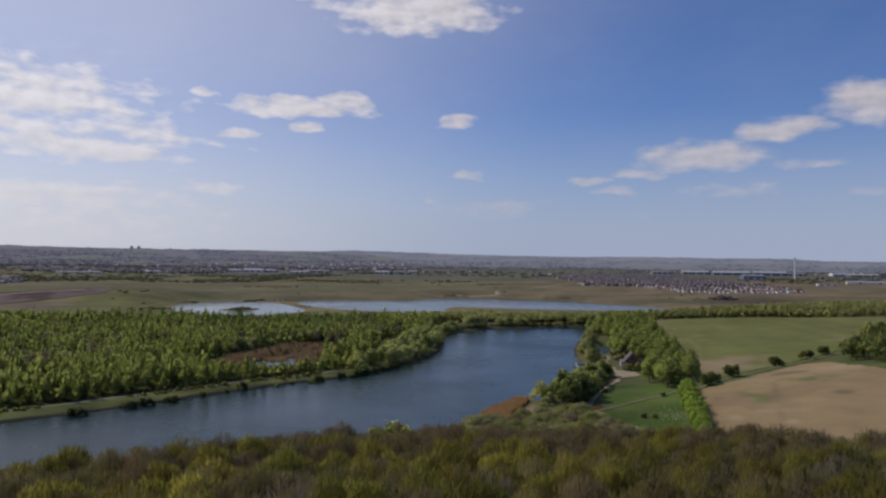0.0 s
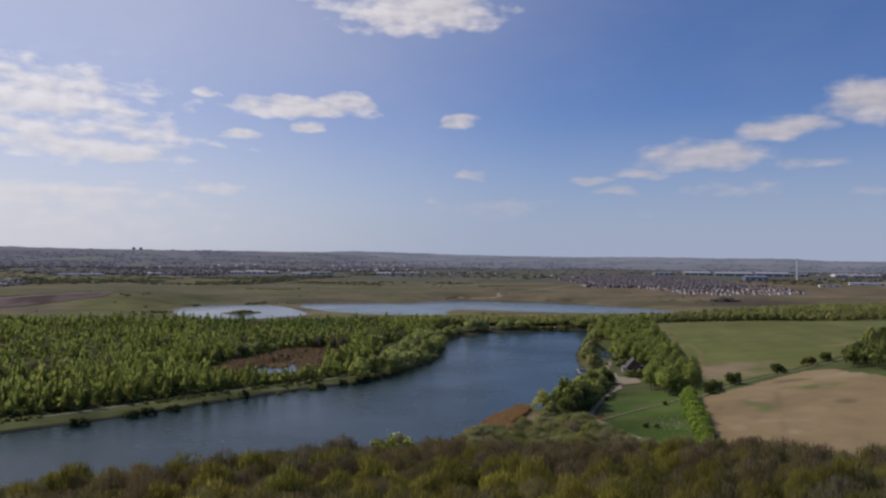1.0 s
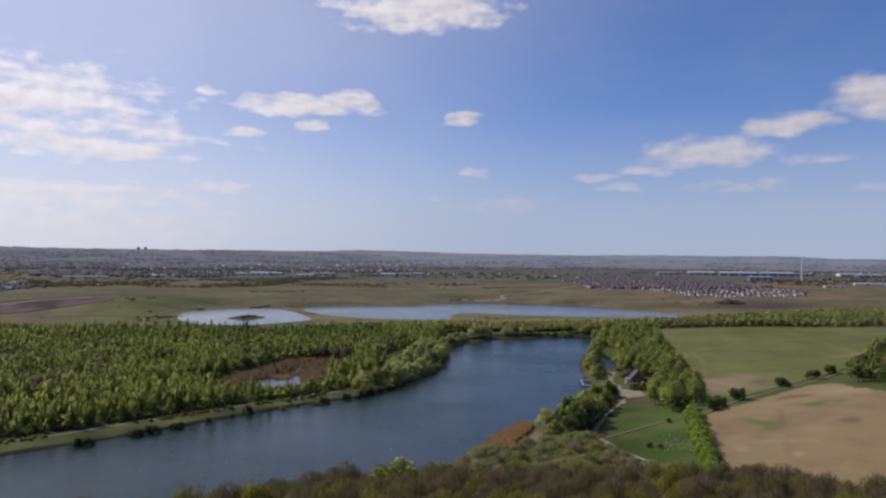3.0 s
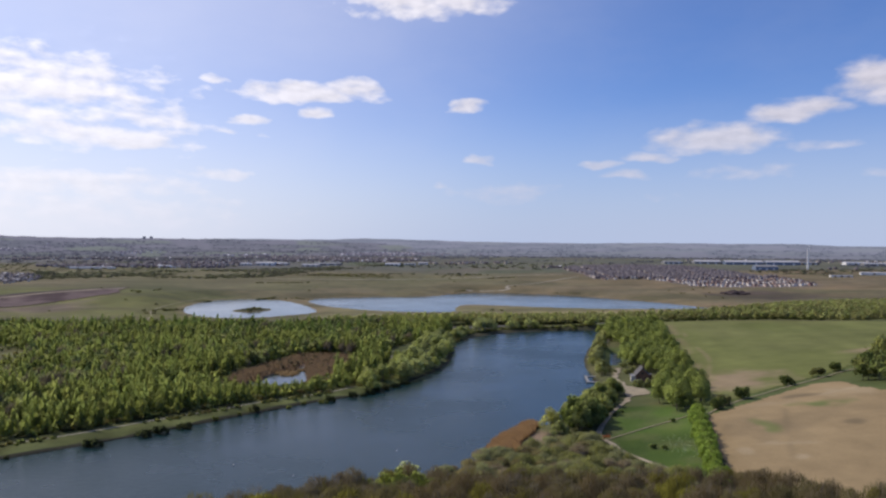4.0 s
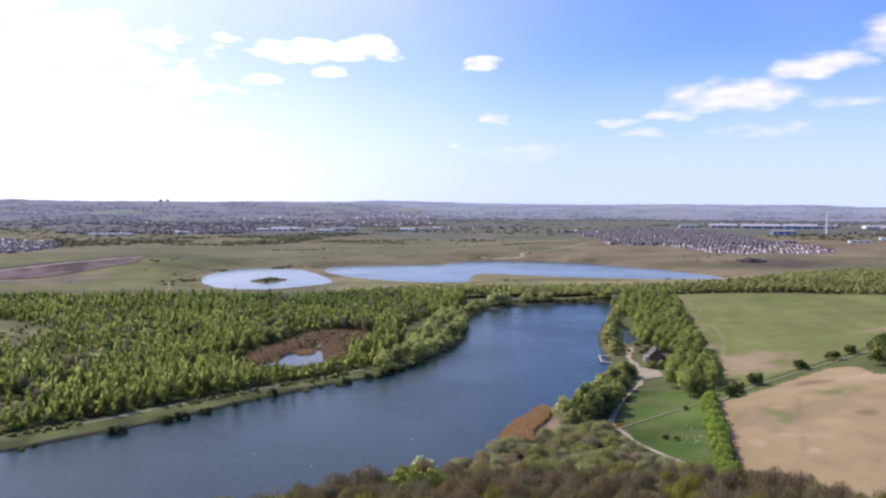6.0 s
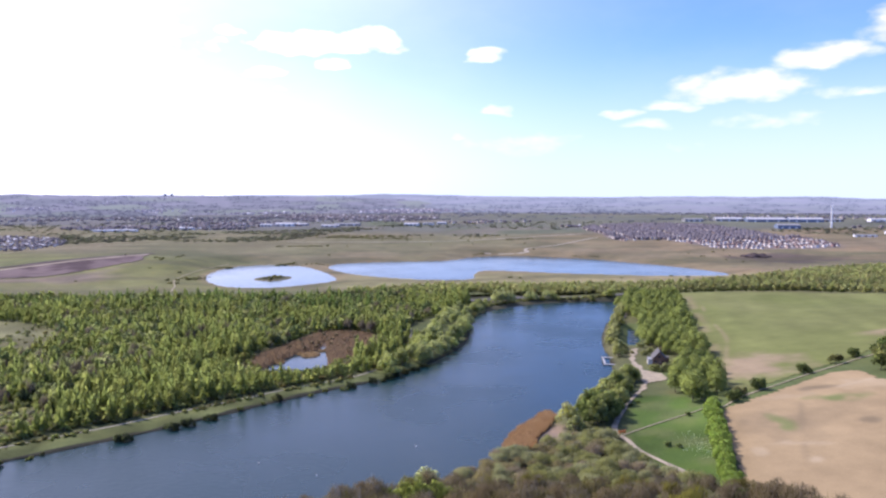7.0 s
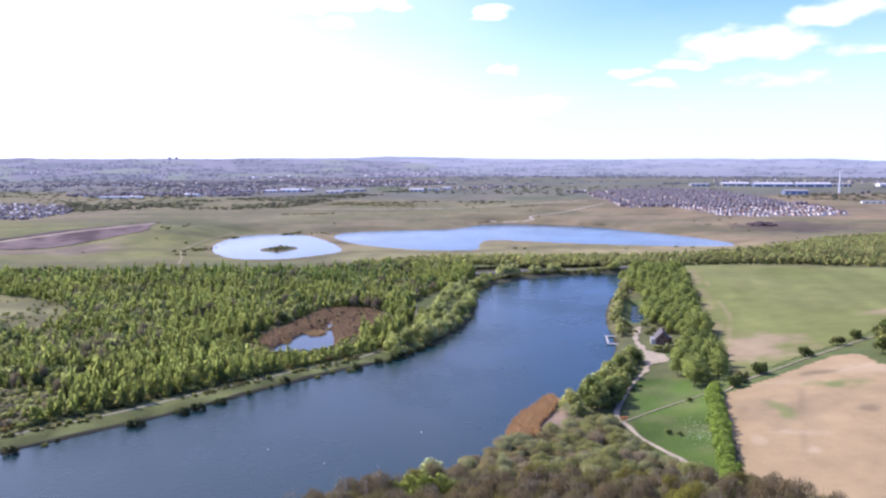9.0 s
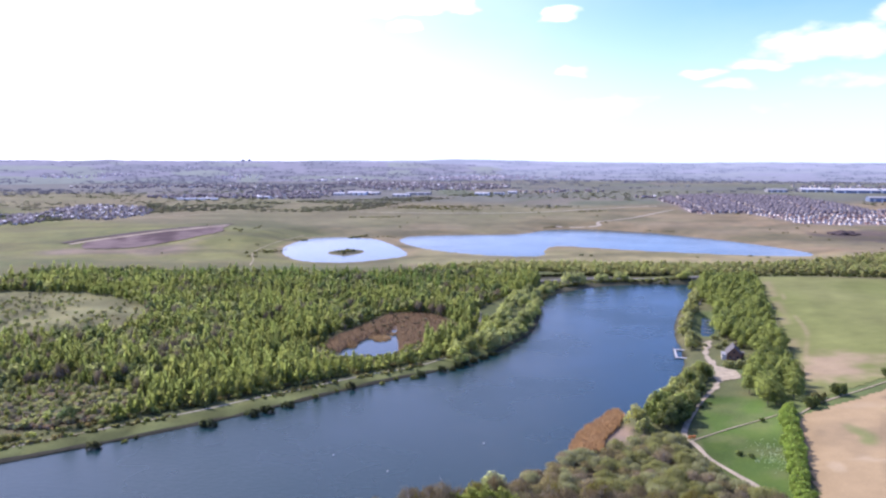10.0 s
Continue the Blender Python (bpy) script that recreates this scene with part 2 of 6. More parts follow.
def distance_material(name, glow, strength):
    """Far hills backdrop: air haze painted as dim bluish glow, growing with distance."""
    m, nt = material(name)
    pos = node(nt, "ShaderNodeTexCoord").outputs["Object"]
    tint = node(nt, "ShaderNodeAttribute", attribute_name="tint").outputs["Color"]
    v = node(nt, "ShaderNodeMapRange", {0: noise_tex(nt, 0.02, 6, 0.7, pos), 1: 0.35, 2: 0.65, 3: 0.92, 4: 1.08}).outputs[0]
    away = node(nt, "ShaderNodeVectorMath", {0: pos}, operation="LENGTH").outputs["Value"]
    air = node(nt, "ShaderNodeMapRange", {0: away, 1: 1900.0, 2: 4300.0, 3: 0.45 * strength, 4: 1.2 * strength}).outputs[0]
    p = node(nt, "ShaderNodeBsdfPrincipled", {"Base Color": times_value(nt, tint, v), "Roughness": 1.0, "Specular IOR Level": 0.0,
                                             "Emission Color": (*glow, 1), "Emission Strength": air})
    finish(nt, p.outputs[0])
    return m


LEAF = leaf_material()
BARK = tinted_material("bark", 0.9, 3.0, 0.6, 1.3)
GROUND = ground_material()
WATER = water_material("lake_water", 1.0)
STILL_WATER = water_material("still_pond_water", 0.4, 1.4)
OPEN_WATER = water_material("open_pond_water", 0.5, 1.3)
SOIL = soil_material()
PAINTED = tinted_material("painted_walls_and_roofs", 0.8, 0.5, 0.85, 1.15)
GRAVEL = plain_material("pale_gravel", (0.31, 0.265, 0.19), 0.95, 0, 0.35, 0.4, 0.4)
PATH_STONE = plain_material("trodden_limestone", (0.38, 0.34, 0.265), 0.95, 0, 0.35, 0.4, 0.3)
EARTH = plain_material("trodden_earth", (0.29, 0.25, 0.165), 0.95, 0, 0.4, 0.3, 0.3)
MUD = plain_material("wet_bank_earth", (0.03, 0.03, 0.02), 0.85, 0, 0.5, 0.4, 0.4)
ASPHALT = plain_material("worn_asphalt", (0.13, 0.125, 0.125), 0.9, 0, 0.6, 0.25, 0.2)
SPOIL = plain_material("dark_spoil", (0.075, 0.058, 0.056), 0.95, 0, 0.3, 0.35, 0.4)
BRICK = plain_material("brown_brick", (0.20, 0.11, 0.075), 0.9, 0, 1.5, 0.3, 0.3)
SLATE = plain_material("grey_roof_tiles", (0.13, 0.122, 0.12), 0.92, 0, 1.2, 0.25, 0.3)
PALE = plain_material("pale_render", (0.55, 0.51, 0.45), 0.8, 0, 1.0, 0.15)
GLASS = plain_material("dark_window_glass", (0.03, 0.035, 0.04), 0.08, 0, 1.0, 0.1)
DECKING = plain_material("grey_decking", (0.36, 0.36, 0.36), 0.8, 0, 2.0, 0.2, 0.2)
STEEL = plain_material("white_coated_steel", (0.80, 0.79, 0.77), 0.75, 0, 1.0, 0.08)
GREY_CLAD = plain_material("grey_cladding", (0.25, 0.25, 0.255), 0.8, 0, 0.3, 0.12)
TIMBER = plain_material("weathered_timber", (0.22, 0.17, 0.12), 0.85, 0, 2.0, 0.3, 0.3)
ORANGE = plain_material("orange_plastic", (0.75, 0.22, 0.06), 0.5, 0, 2.0, 0.1)
HAZED_NEAR = distance_material("haze_glow_near", (0.098, 0.102, 0.142), 1.0)
HAZED_FAR = distance_material("haze_glow_far", (0.138, 0.152, 0.208), 1.0)


# ---- building helpers ----
def mesh_of(name, verts, faces, mats, tint=None, slots=None, smooth=False, normals=None):
    """A mesh from arrays: verts (n, 3), faces (m, 3 or 4), one colour a vertex, one material slot a face."""
    verts, faces = np.asarray(verts, np.float32), np.asarray(faces, np.int32)
    me = bpy.data.meshes.new(name)
    k = faces.shape[1]
    me.vertices.add(len(verts))
    me.vertices.foreach_set("co", verts.ravel())
    me.loops.add(faces.size)
    me.loops.foreach_set("vertex_index", faces.ravel())
    me.polygons.add(len(faces))
    me.polygons.foreach_set("loop_start", np.arange(0, faces.size, k, dtype=np.int32))
    if slots is not None:
        me.polygons.foreach_set("material_index", np.asarray(slots, np.int32))
    if smooth:
        me.polygons.foreach_set("use_smooth", np.ones(len(faces), bool))
    me.update(calc_edges=True)
    if tint is not None:
        tint = np.asarray(tint, np.float32)
        rgba = np.ones((len(verts), 4), np.float32)
        rgba[:, :tint.shape[1]] = tint
        me.color_attributes.new("tint", "FLOAT_COLOR", "POINT").data.foreach_set("color", rgba.ravel())
    if normals is not None:
        me.attributes.new("custom_normal", "FLOAT_VECTOR", "POINT").data.foreach_set("vector", np.asarray(normals, np.float32).ravel())
    for m in mats:
        me.materials.append(m)
    return me


def part(name, bm, mat, parent, label=""):
    """Links a bmesh, or a finished mesh, as one mesh object under a thing or a part."""
    if isinstance(bm, bmesh.types.BMesh):
        me = bpy.data.meshes.new(name)
        bm.to_mesh(me)
        bm.free()
        me.materials.append(mat)
    else:
        me = bm
    ob = new(name, me)
    ob.parent = parent
    return tagged(ob, label)


def thing(name, at, label, category, group="", turn=0.0):
    ob = new(name)
    ob.empty_display_size = 0.2
    ob.matrix_basis = pose(*at, 0, 0, turn)
    return tagged(ob, label, category, group)


def box(bm, x0, x1, y0, y1, z0, z1, bevel=0.0):
    r = bmesh.ops.create_cube(bm, size=1.0)
    for v in r["verts"]:
        v.co = Vector((x0 if v.co.x < 0 else x1, y0 if v.co.y < 0 else y1, z0 if v.co.z < 0 else z1))
    if bevel:
        es = {e for v in r["verts"] for e in v.link_edges}
        bmesh.ops.bevel(bm, geom=list(es), offset=bevel, segments=1, affect="EDGES")
    return bm


def vnoise(x, y, scale, seed=0):
    """Smooth value noise, 0 to 1, over the plan."""
    x, y = np.asarray(x, float) / scale, np.asarray(y, float) / scale
    i, j = np.floor(x).astype(np.int64), np.floor(y).astype(np.int64)
    u, v = x - i, y - j
    u, v = u * u * (3 - 2 * u), v * v * (3 - 2 * v)

    def rnd(a, b):
        n = (a * 374761393 + b * 668265263 + seed * 974711) & 0x7FFFFFFF
        n = ((n ^ (n >> 13)) * 1274126177) & 0x7FFFFFFF
        return ((n ^ (n >> 16)) & 0xFFFF) / 65535.0

    return (rnd(i, j) * (1 - u) + rnd(i + 1, j) * u) * (1 - v) + (rnd(i, j + 1) * (1 - u) + rnd(i + 1, j + 1) * u) * v


def rounded(points, steps=4):
    """A closed outline, rounded through its corners."""
    p = np.array(points, float)
    out = []
    for i in range(len(p)):
        a, b, c, d = p[i - 1], p[i], p[(i + 1) % len(p)], p[(i + 2) % len(p)]
        for s in range(steps):
            t = s / steps
            out.append(0.5 * (2 * b + (c - a) * t + (2 * a - 5 * b + 4 * c - d) * t * t + (3 * b - a - 3 * c + d) * t ** 3))
    return np.array(out)


def line_through(points, step=3.0):
    """An open line, rounded, with a point about every step metres."""
    p = np.array([points[0], *points, points[-1]], float)
    out = []
    for i in range(1, len(p) - 2):
        a, b, c, d = p[i - 1], p[i], p[i + 1], p[i + 2]
        n = max(1, int(np.hypot(*(c - b)) / step))
        for s in range(n):
            t = s / n
            out.append(0.5 * (2 * b + (c - a) * t + (2 * a - 5 * b + 4 * c - d) * t * t + (3 * b - a - 3 * c + d) * t ** 3))
    return np.array([*out, p[-2]])


def signed(poly, x, y):
    """Distance from an outline, below 0 inside it."""
    x, y = np.asarray(x, float), np.asarray(y, float)
    best, inside = np.full(x.shape, 1e9), np.zeros(x.shape, bool)
    near = (x > poly[:, 0].min() - 60) & (x < poly[:, 0].max() + 60) & (y > poly[:, 1].min() - 60) & (y < poly[:, 1].max() + 60)
    xs, ys = x[near], y[near]
    b, ins = np.full(xs.shape, 1e9), np.zeros(xs.shape, bool)
    for (ax, ay), (bx, by) in zip(poly, np.roll(poly, -1, 0)):
        dx, dy = bx - ax, by - ay
        t = np.clip(((xs - ax) * dx + (ys - ay) * dy) / max(dx * dx + dy * dy, 1e-9), 0, 1)
        b = np.minimum(b, (xs - ax - t * dx) ** 2 + (ys - ay - t * dy) ** 2)
        cross = (ay > ys) != (by > ys)
        if abs(dy) > 1e-9:
            ins ^= cross & (xs < ax + (ys - ay) * dx / dy)
    best[near], inside[near] = np.sqrt(b), ins
    return np.where(inside, -best, best)


def ramp(a, b, v):
    u = np.clip((np.asarray(v, float) - a) / (b - a), 0, 1)
    return u * u * (3 - 2 * u)


def soft(v, k):
    return k * np.logaddexp(0, np.asarray(v, float) / k)


# ---- the plan: outlines in metres, the lake's surface at height 0 ----
MAIN_LAKE = rounded([(-300, 110), (-240, 160), (-183, 209), (-152, 235), (-122, 263), (-92, 296), (-66, 323), (-42, 346), (-20, 386), (-6, 428), (-2, 470), (1, 522),
                     (13, 556), (33, 579), (54, 596), (84, 606), (124, 613), (118, 575), (99, 515), (86, 467), (78, 425), (77, 400), (72, 365), (63, 337), (52, 308), (40, 291),
                     (24, 277), (15, 255), (8, 238), (-8, 218), (-28, 200), (-45, 188), (-65, 170), (-90, 148), (-115, 118), (-160, 80), (-210, 40)])
LAGOON = rounded([(95, 430), (100.5, 460), (106, 482), (111, 478), (106, 447), (99, 424)])
ROUND_POND = rounded([(-305, 790), (-318, 866), (-306, 925), (-240, 925), (-192, 858), (-155, 772), (-170, 732), (-209, 700), (-261, 714)])
LONG_LAKE = rounded([(-191, 927), (-162, 975), (-37, 1013), (-4, 1069), (49, 1105), (133, 1073), (204, 1003), (262, 927), (300, 844), (262, 814), (170, 833), (106, 849),
                     (18, 878), (0, 828), (-3, 783), (-53, 776), (-122, 812), (-164, 859)])
REED_POND = rounded([(-108, 354), (-108, 373), (-105, 380), (-103, 390), (-101, 398), (-98, 400), (-95, 404), (-92, 408), (-92, 419), (-92, 429), (-89, 420), (-86, 404), (-82, 390), (-78, 372), (-78, 363), (-85, 360), (-90, 357), (-98, 354)], 3)
REED_BED = rounded([(-118, 366), (-119, 390), (-112, 408), (-105, 441), (-97, 455), (-73, 456), (-54, 430), (-51, 404), (-62, 388), (-74, 378), (-76, 364), (-94, 361), (-110, 361)])
SHORE_REEDS = rounded([(11, 243), (13, 258), (20, 274), (27, 287), (32, 292), (34, 283), (31, 270), (25, 258), (23, 247), (17, 241)], 3)
SANDY_BANK = rounded([(24, 246), (25, 257), (31, 269), (35, 268), (34, 259), (30, 251)], 3)
MEADOW = rounded([(57, 247), (63, 275), (70, 305), (88, 303), (93, 278), (84, 240), (77, 210), (69, 210)], 3)
PLOUGHED = rounded([(96.5, 276), (110, 284), (126, 294), (146, 308), (161, 318), (171, 314), (169, 296), (178, 262), (202, 220), (190, 165), (107, 172), (78, 192), (82, 215), (89.5, 247)], 3)
GREEN_FIELD = rounded([(109, 294), (115, 325), (129, 388), (152, 487), (172, 596), (180, 622), (240, 600), (284, 569), (320, 540), (330, 440), (194, 352), (172, 338), (151, 324), (129, 306)], 3)
BIRCH_WOOD = rounded([(-330, 210), (-200, 232), (-172, 243), (-140, 270), (-104, 306), (-72, 334), (-46, 366), (-43, 410), (-46, 460), (-30, 520), (-6, 570), (-6, 604), (-60, 628), (-102, 622),
                      (-168, 602), (-211, 583), (-308, 578), (-420, 560), (-470, 400), (-420, 260)])
CLEARING = rounded([(-430, 470), (-346, 480), (-291, 455), (-256, 418), (-250, 385), (-275, 368), (-400, 345)], 3)
EAST_BELT = rounded([(119, 596), (168, 606), (160, 540), (146, 487), (133, 422), (126, 388), (118, 354), (111, 318), (103, 293), (91, 281), (86, 296), (86, 310), (94, 330), (103, 350), (109, 366), (109, 385), (102, 404), (103, 434), (110, 460), (114, 500)], 3)
FAR_BELT = rounded([(-120, 646), (-20, 654), (60, 646), (128, 641), (182, 636), (246, 610), (292, 578), (330, 556), (420, 560), (560, 650), (640, 800), (560, 890), (414, 850), (330, 750), (262, 706), (190, 690), (90, 708), (-25, 700), (-100, 668)], 3)
HILL_WOOD = rounded([(-230, 10), (-190, 40), (-140, 88), (-100, 126), (-78, 149), (-58, 166), (-46, 182), (-30, 195), (-13, 208), (2, 228), (14, 238), (26, 246), (38, 259), (50, 260), (54, 246), (59, 231), (66, 211),
                     (80, 199), (90, 186), (108, 166), (170, 150), (230, 140), (230, 40)], 3)
SHORE_TREES = rounded([(46, 262), (46.5, 286), (54, 302), (65, 326), (74, 352), (79, 350), (76, 330), (66, 304), (56, 280), (51, 262)], 3)
LAGOON_TREES = rounded([(80, 415), (86, 445), (94, 474), (102, 512), (115, 560), (119, 554), (108, 510), (101, 482), (94, 458), (89, 434)], 3)
EAST_WOOD = rounded([(176, 312), (190, 338), (200, 350), (245, 400), (330, 430), (390, 330), (310, 235), (220, 222), (186, 252), (178, 280)], 3)
BARE_EARTH = rounded([(-521, 727), (-548, 770), (-545, 802), (-522, 855), (-491, 885), (-474, 932), (-452, 962), (-435, 905), (-421, 878), (-429, 827), (-448, 764), (-472, 732)], 3)
PALE_EARTH = rounded([(-575, 712), (-521, 722), (-474, 729), (-450, 762), (-432, 825), (-422, 868), (-404, 855), (-402, 780), (-384, 706), (-505, 698)], 3)
GRAVEL_YARD = rounded([(91, 407), (96, 409), (93, 397), (89, 384), (87.5, 370), (88, 359), (95, 348), (93, 336), (85, 332), (78, 318), (75, 318), (81, 338), (84, 357), (83.5, 373), (87, 392)], 3)
ESTATE = rounded([(236, 1560), (250, 1420), (248, 1354), (262, 1256), (343, 1268), (382, 1128), (461, 1112), (575, 1118), (590, 1277), (556, 1340), (545, 1494), (520, 1640), (380, 1690), (290, 1640)], 3)


def base_height(x, y):
    x, y = np.asarray(x, float), np.asarray(y, float)
    r = np.hypot(x, y)
    z = 1.6 + 0.175 * soft(200 - y, 8) * (0.25 + 0.75 * ramp(-190, 20, x))
    east = 0.125 * soft(x - 57 - 38 * ramp(285, 350, y), 10) * (0.2 + 0.8 * ramp(140, 240, y)) * (1 - 0.5 * ramp(300, 600, y)) * (1 - ramp(600, 900, y))
    z = z + np.minimum(east, 34)
    z = z + 9 * np.exp(-((x + 470) / 190) ** 2 - ((y - 880) / 150) ** 2) + 2.0 * ramp(-60, -300, x) * ramp(250, 450, y) * (1 - ramp(600, 700, y))
    z = z + 0.036 * (soft(r - 940, 50) - soft(r - 1780, 120))
    z = z + (vnoise(x, y, 45, 3) - 0.5) * 0.9 + (vnoise(x, y, 320, 4) - 0.5) * 4 * ramp(1000, 2000, r)
    return np.where(y < -150, 36 + 0 * z, z)


WATERS = [MAIN_LAKE, LAGOON, ROUND_POND, LONG_LAKE, REED_POND]


def height(x, y):
    x, y = np.asarray(x, float), np.asarray(y, float)
    z = base_height(x, y)
    for w, wide in zip(WATERS, (7, 4, 70, 40, 5)):
        d = signed(w, x, y)
        d = d + (vnoise(x, y, 6, 9) - 0.5) * 1.6 * (np.abs(d) < 20)
        z = np.where(d > 0, z * ramp(-1.0, wide, d), -np.minimum(2.0, 0.35 * -d))
    isle = 1 - np.hypot((x + 226) / 20, (y - 780) / 26)
    return np.where(isle > -0.3, np.maximum(z, 2.2 * isle + 0.05), z)


def on_ground(x, y):
    return float(height(np.array([x]), np.array([y]))[0])


# ---- the ground: one sheet to the horizon ----
def spread(a, b, near, grow, far):
    """Rising positions: even between a and b, then wider and wider out to far."""
    mid = list(np.arange(a, b + 0.1, near))
    up, s, v = [], near, b
    while v < far:
        s *= grow
        v = min(v + s, far)
        up.append(v)
    down, s, v = [], near, a
    while v > -far:
        s *= grow
        v = max(v - s, -far)
        down.append(v)
    return np.array(down[::-1] + mid + up)


def ground_cover(x, y):
    """The colour of what covers the ground, by its place, plus haze painted far west."""
    x, y = np.asarray(x, float), np.asarray(y, float)
    n1, n2, n3 = vnoise(x, y, 60, 11)[:, None], vnoise(x, y, 18, 12)[:, None], vnoise(x, y, 170, 13)[:, None]
    c = np.array((0.08, 0.10, 0.038)) * (1 - n1) + np.array((0.125, 0.115, 0.058)) * n1

    def lay(weight, colour):
        nonlocal c
        w = np.asarray(weight, float).reshape(-1, 1)
        c = c * (1 - w) + np.asarray(colour, float) * w

    def inside(poly, blur=3.0):
        d = signed(poly, x, y) + (vnoise(x, y, 9, 21) - 0.5) * 3
        return 1 - ramp(-blur, blur, d)

    # rough grassland beyond the woods, greener to the west, straw-coloured to the east
    moor = ramp(640, 700, y)
    east = ramp(-150, 380, x + (vnoise(x, y, 140, 31) - 0.5) * 260)
    lay(moor * 0.9, np.array((0.126, 0.132, 0.062)) * (1 - east[:, None]) + np.array((0.228, 0.163, 0.098)) * east[:, None])
    lay(moor * ramp(0.5, 0.72, n3[:, 0]) * 0.65, (0.18, 0.14, 0.09))
    lay(moor * ramp(0.62, 0.8, vnoise(x, y * 3, 120, 33)) * 0.7, (0.07, 0.075, 0.036))
    lay(moor * (1 - ramp(720, 860, y + 0.3 * x)) * ramp(-150, -260, x) * 0.8, np.array((0.14, 0.148, 0.05)) * (0.8 + 0.4 * n2))
    lay(moor * ramp(0.6, 0.75, vnoise(x, y * 2, 75, 38)) * 0.4, (0.10, 0.115, 0.05))
    lay(moor * ramp(850, 960, y + 0.2 * x + (vnoise(x, y, 90, 40) - 0.5) * 160) * (0.25 + 0.5 * vnoise(x * 0.6, y, 70, 46)), np.array((0.172, 0.15, 0.092)) * (0.8 + 0.4 * n2))
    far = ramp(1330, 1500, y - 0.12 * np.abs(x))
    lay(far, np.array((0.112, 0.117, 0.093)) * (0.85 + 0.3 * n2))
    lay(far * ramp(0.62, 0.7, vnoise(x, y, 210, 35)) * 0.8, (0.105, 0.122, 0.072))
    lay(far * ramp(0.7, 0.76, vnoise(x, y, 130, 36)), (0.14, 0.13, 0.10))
    open_fields = ramp(1560, 1680, y) * ramp(-40, 40, x) * ramp(0.3, 0.5, vnoise(x, y * 0.6, 150, 39))
    lay(open_fields * 0.85, np.array((0.118, 0.122, 0.085)) * (0.75 + 0.5 * n1))
    lay(inside(ESTATE, 10), (0.165, 0.14, 0.13))
    # stripped pinkish earth, thinning out into the grass
    bare = signed(PALE_EARTH, x, y) + (vnoise(x, y, 38, 43) - 0.5) * 34
    lay((1 - ramp(-14, 14, bare)) * 0.85, np.array((0.165, 0.13, 0.105)) * (0.8 + 0.4 * n2))
    # distance haze painted as a blue-grey tint over the far western ground
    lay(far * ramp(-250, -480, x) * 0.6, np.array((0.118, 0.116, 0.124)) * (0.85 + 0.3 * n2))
    # damp margins and straw-coloured rims of the far waters
    for w in (ROUND_POND, LONG_LAKE):
        d = signed(w, x, y)
        lay((1 - ramp(3, 16, d)) * 0.75, (0.2, 0.16, 0.095))
    lay((1 - ramp(0.5, 1.1, np.hypot((x - 432) / 85, (y - 985) / 72) + (vnoise(x, y, 20, 37) - 0.5) * 0.6)) * 0.8, (0.075, 0.06, 0.055))
    lay(1 - ramp(0.7, 1.1, np.hypot((x + 226) / 20, (y - 780) / 26)), (0.06, 0.065, 0.034))
    lay(ramp(668, 700, y - 0.05 * np.abs(x)) * (1 - ramp(800, 870, y)) * ramp(-170, -120, x) * (1 - ramp(330, 420, x)) * 0.7, np.array((0.21, 0.195, 0.095)) * (0.75 + 0.5 * n2))
    streak = vnoise(x + 0.4 * y, y * 5 - x, 90, 34)
    lay(moor * ramp(0.55, 0.75, streak) * (1 - far) * 0.5, (0.085, 0.08, 0.045))
    # woods: leaf litter and shade-loving grass
    for w in (BIRCH_WOOD, EAST_BELT, FAR_BELT, SHORE_TREES, LAGOON_TREES, EAST_WOOD):
        lay(inside(w, 4) * 0.9, np.array((0.11, 0.115, 0.05)) * (0.7 + 0.6 * n2))
    lay(inside(SANDY_BANK, 2), np.array((0.235, 0.18, 0.13)) * (0.85 + 0.3 * n2))
    lay(inside(HILL_WOOD, 6) * (1 - inside(SANDY_BANK, 2)), np.array((0.10, 0.085, 0.05)) * (0.7 + 0.6 * n2))
    lay(inside(CLEARING, 10) * 0.95, np.array((0.138, 0.138, 0.066)) * (0.55 + 0.8 * n2))
    lay(inside(REED_BED, 4), np.array((0.115, 0.088, 0.068)) * (0.7 + 0.6 * n2))
    lay((1 - ramp(0.6, 1.1, np.hypot((x + 205) / 34, (y - 256) / 24) + (vnoise(x, y, 9, 47) - 0.5) * 0.5)) * (signed(MAIN_LAKE, x, y) > 11), np.array((0.135, 0.095, 0.075)) * (0.7 + 0.6 * n2))
    lay(inside(MEADOW, 2.5), np.array((0.072, 0.118, 0.026)) * (0.6 + 0.8 * n2))
    lay(inside(MEADOW, 2.5) * ramp(0.55, 0.75, vnoise(x, y, 7, 45)) * 0.45, (0.12, 0.13, 0.055))
    d = signed(LAGOON, x, y)
    lay((1 - ramp(3, 10, d)) * 0.8, np.array((0.085, 0.115, 0.04)) * (0.7 + 0.6 * n2))
    lay(((x > 92) & (x < 240) & (y > 268) & (y < 365)) * 0.8, np.array((0.095, 0.125, 0.042)) * (0.7 + 0.6 * n2))
    # grassy bank along the lake
    d = signed(MAIN_LAKE, x, y)
    lay((1 - ramp(9, 13, d)) * (x < -25), np.array((0.11, 0.126, 0.046)) * (0.5 + 0.9 * vnoise(x, y, 6, 42)[:, None]))
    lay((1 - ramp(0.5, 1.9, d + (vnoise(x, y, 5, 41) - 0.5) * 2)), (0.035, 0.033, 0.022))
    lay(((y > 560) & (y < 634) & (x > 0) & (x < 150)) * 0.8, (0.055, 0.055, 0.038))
    return c


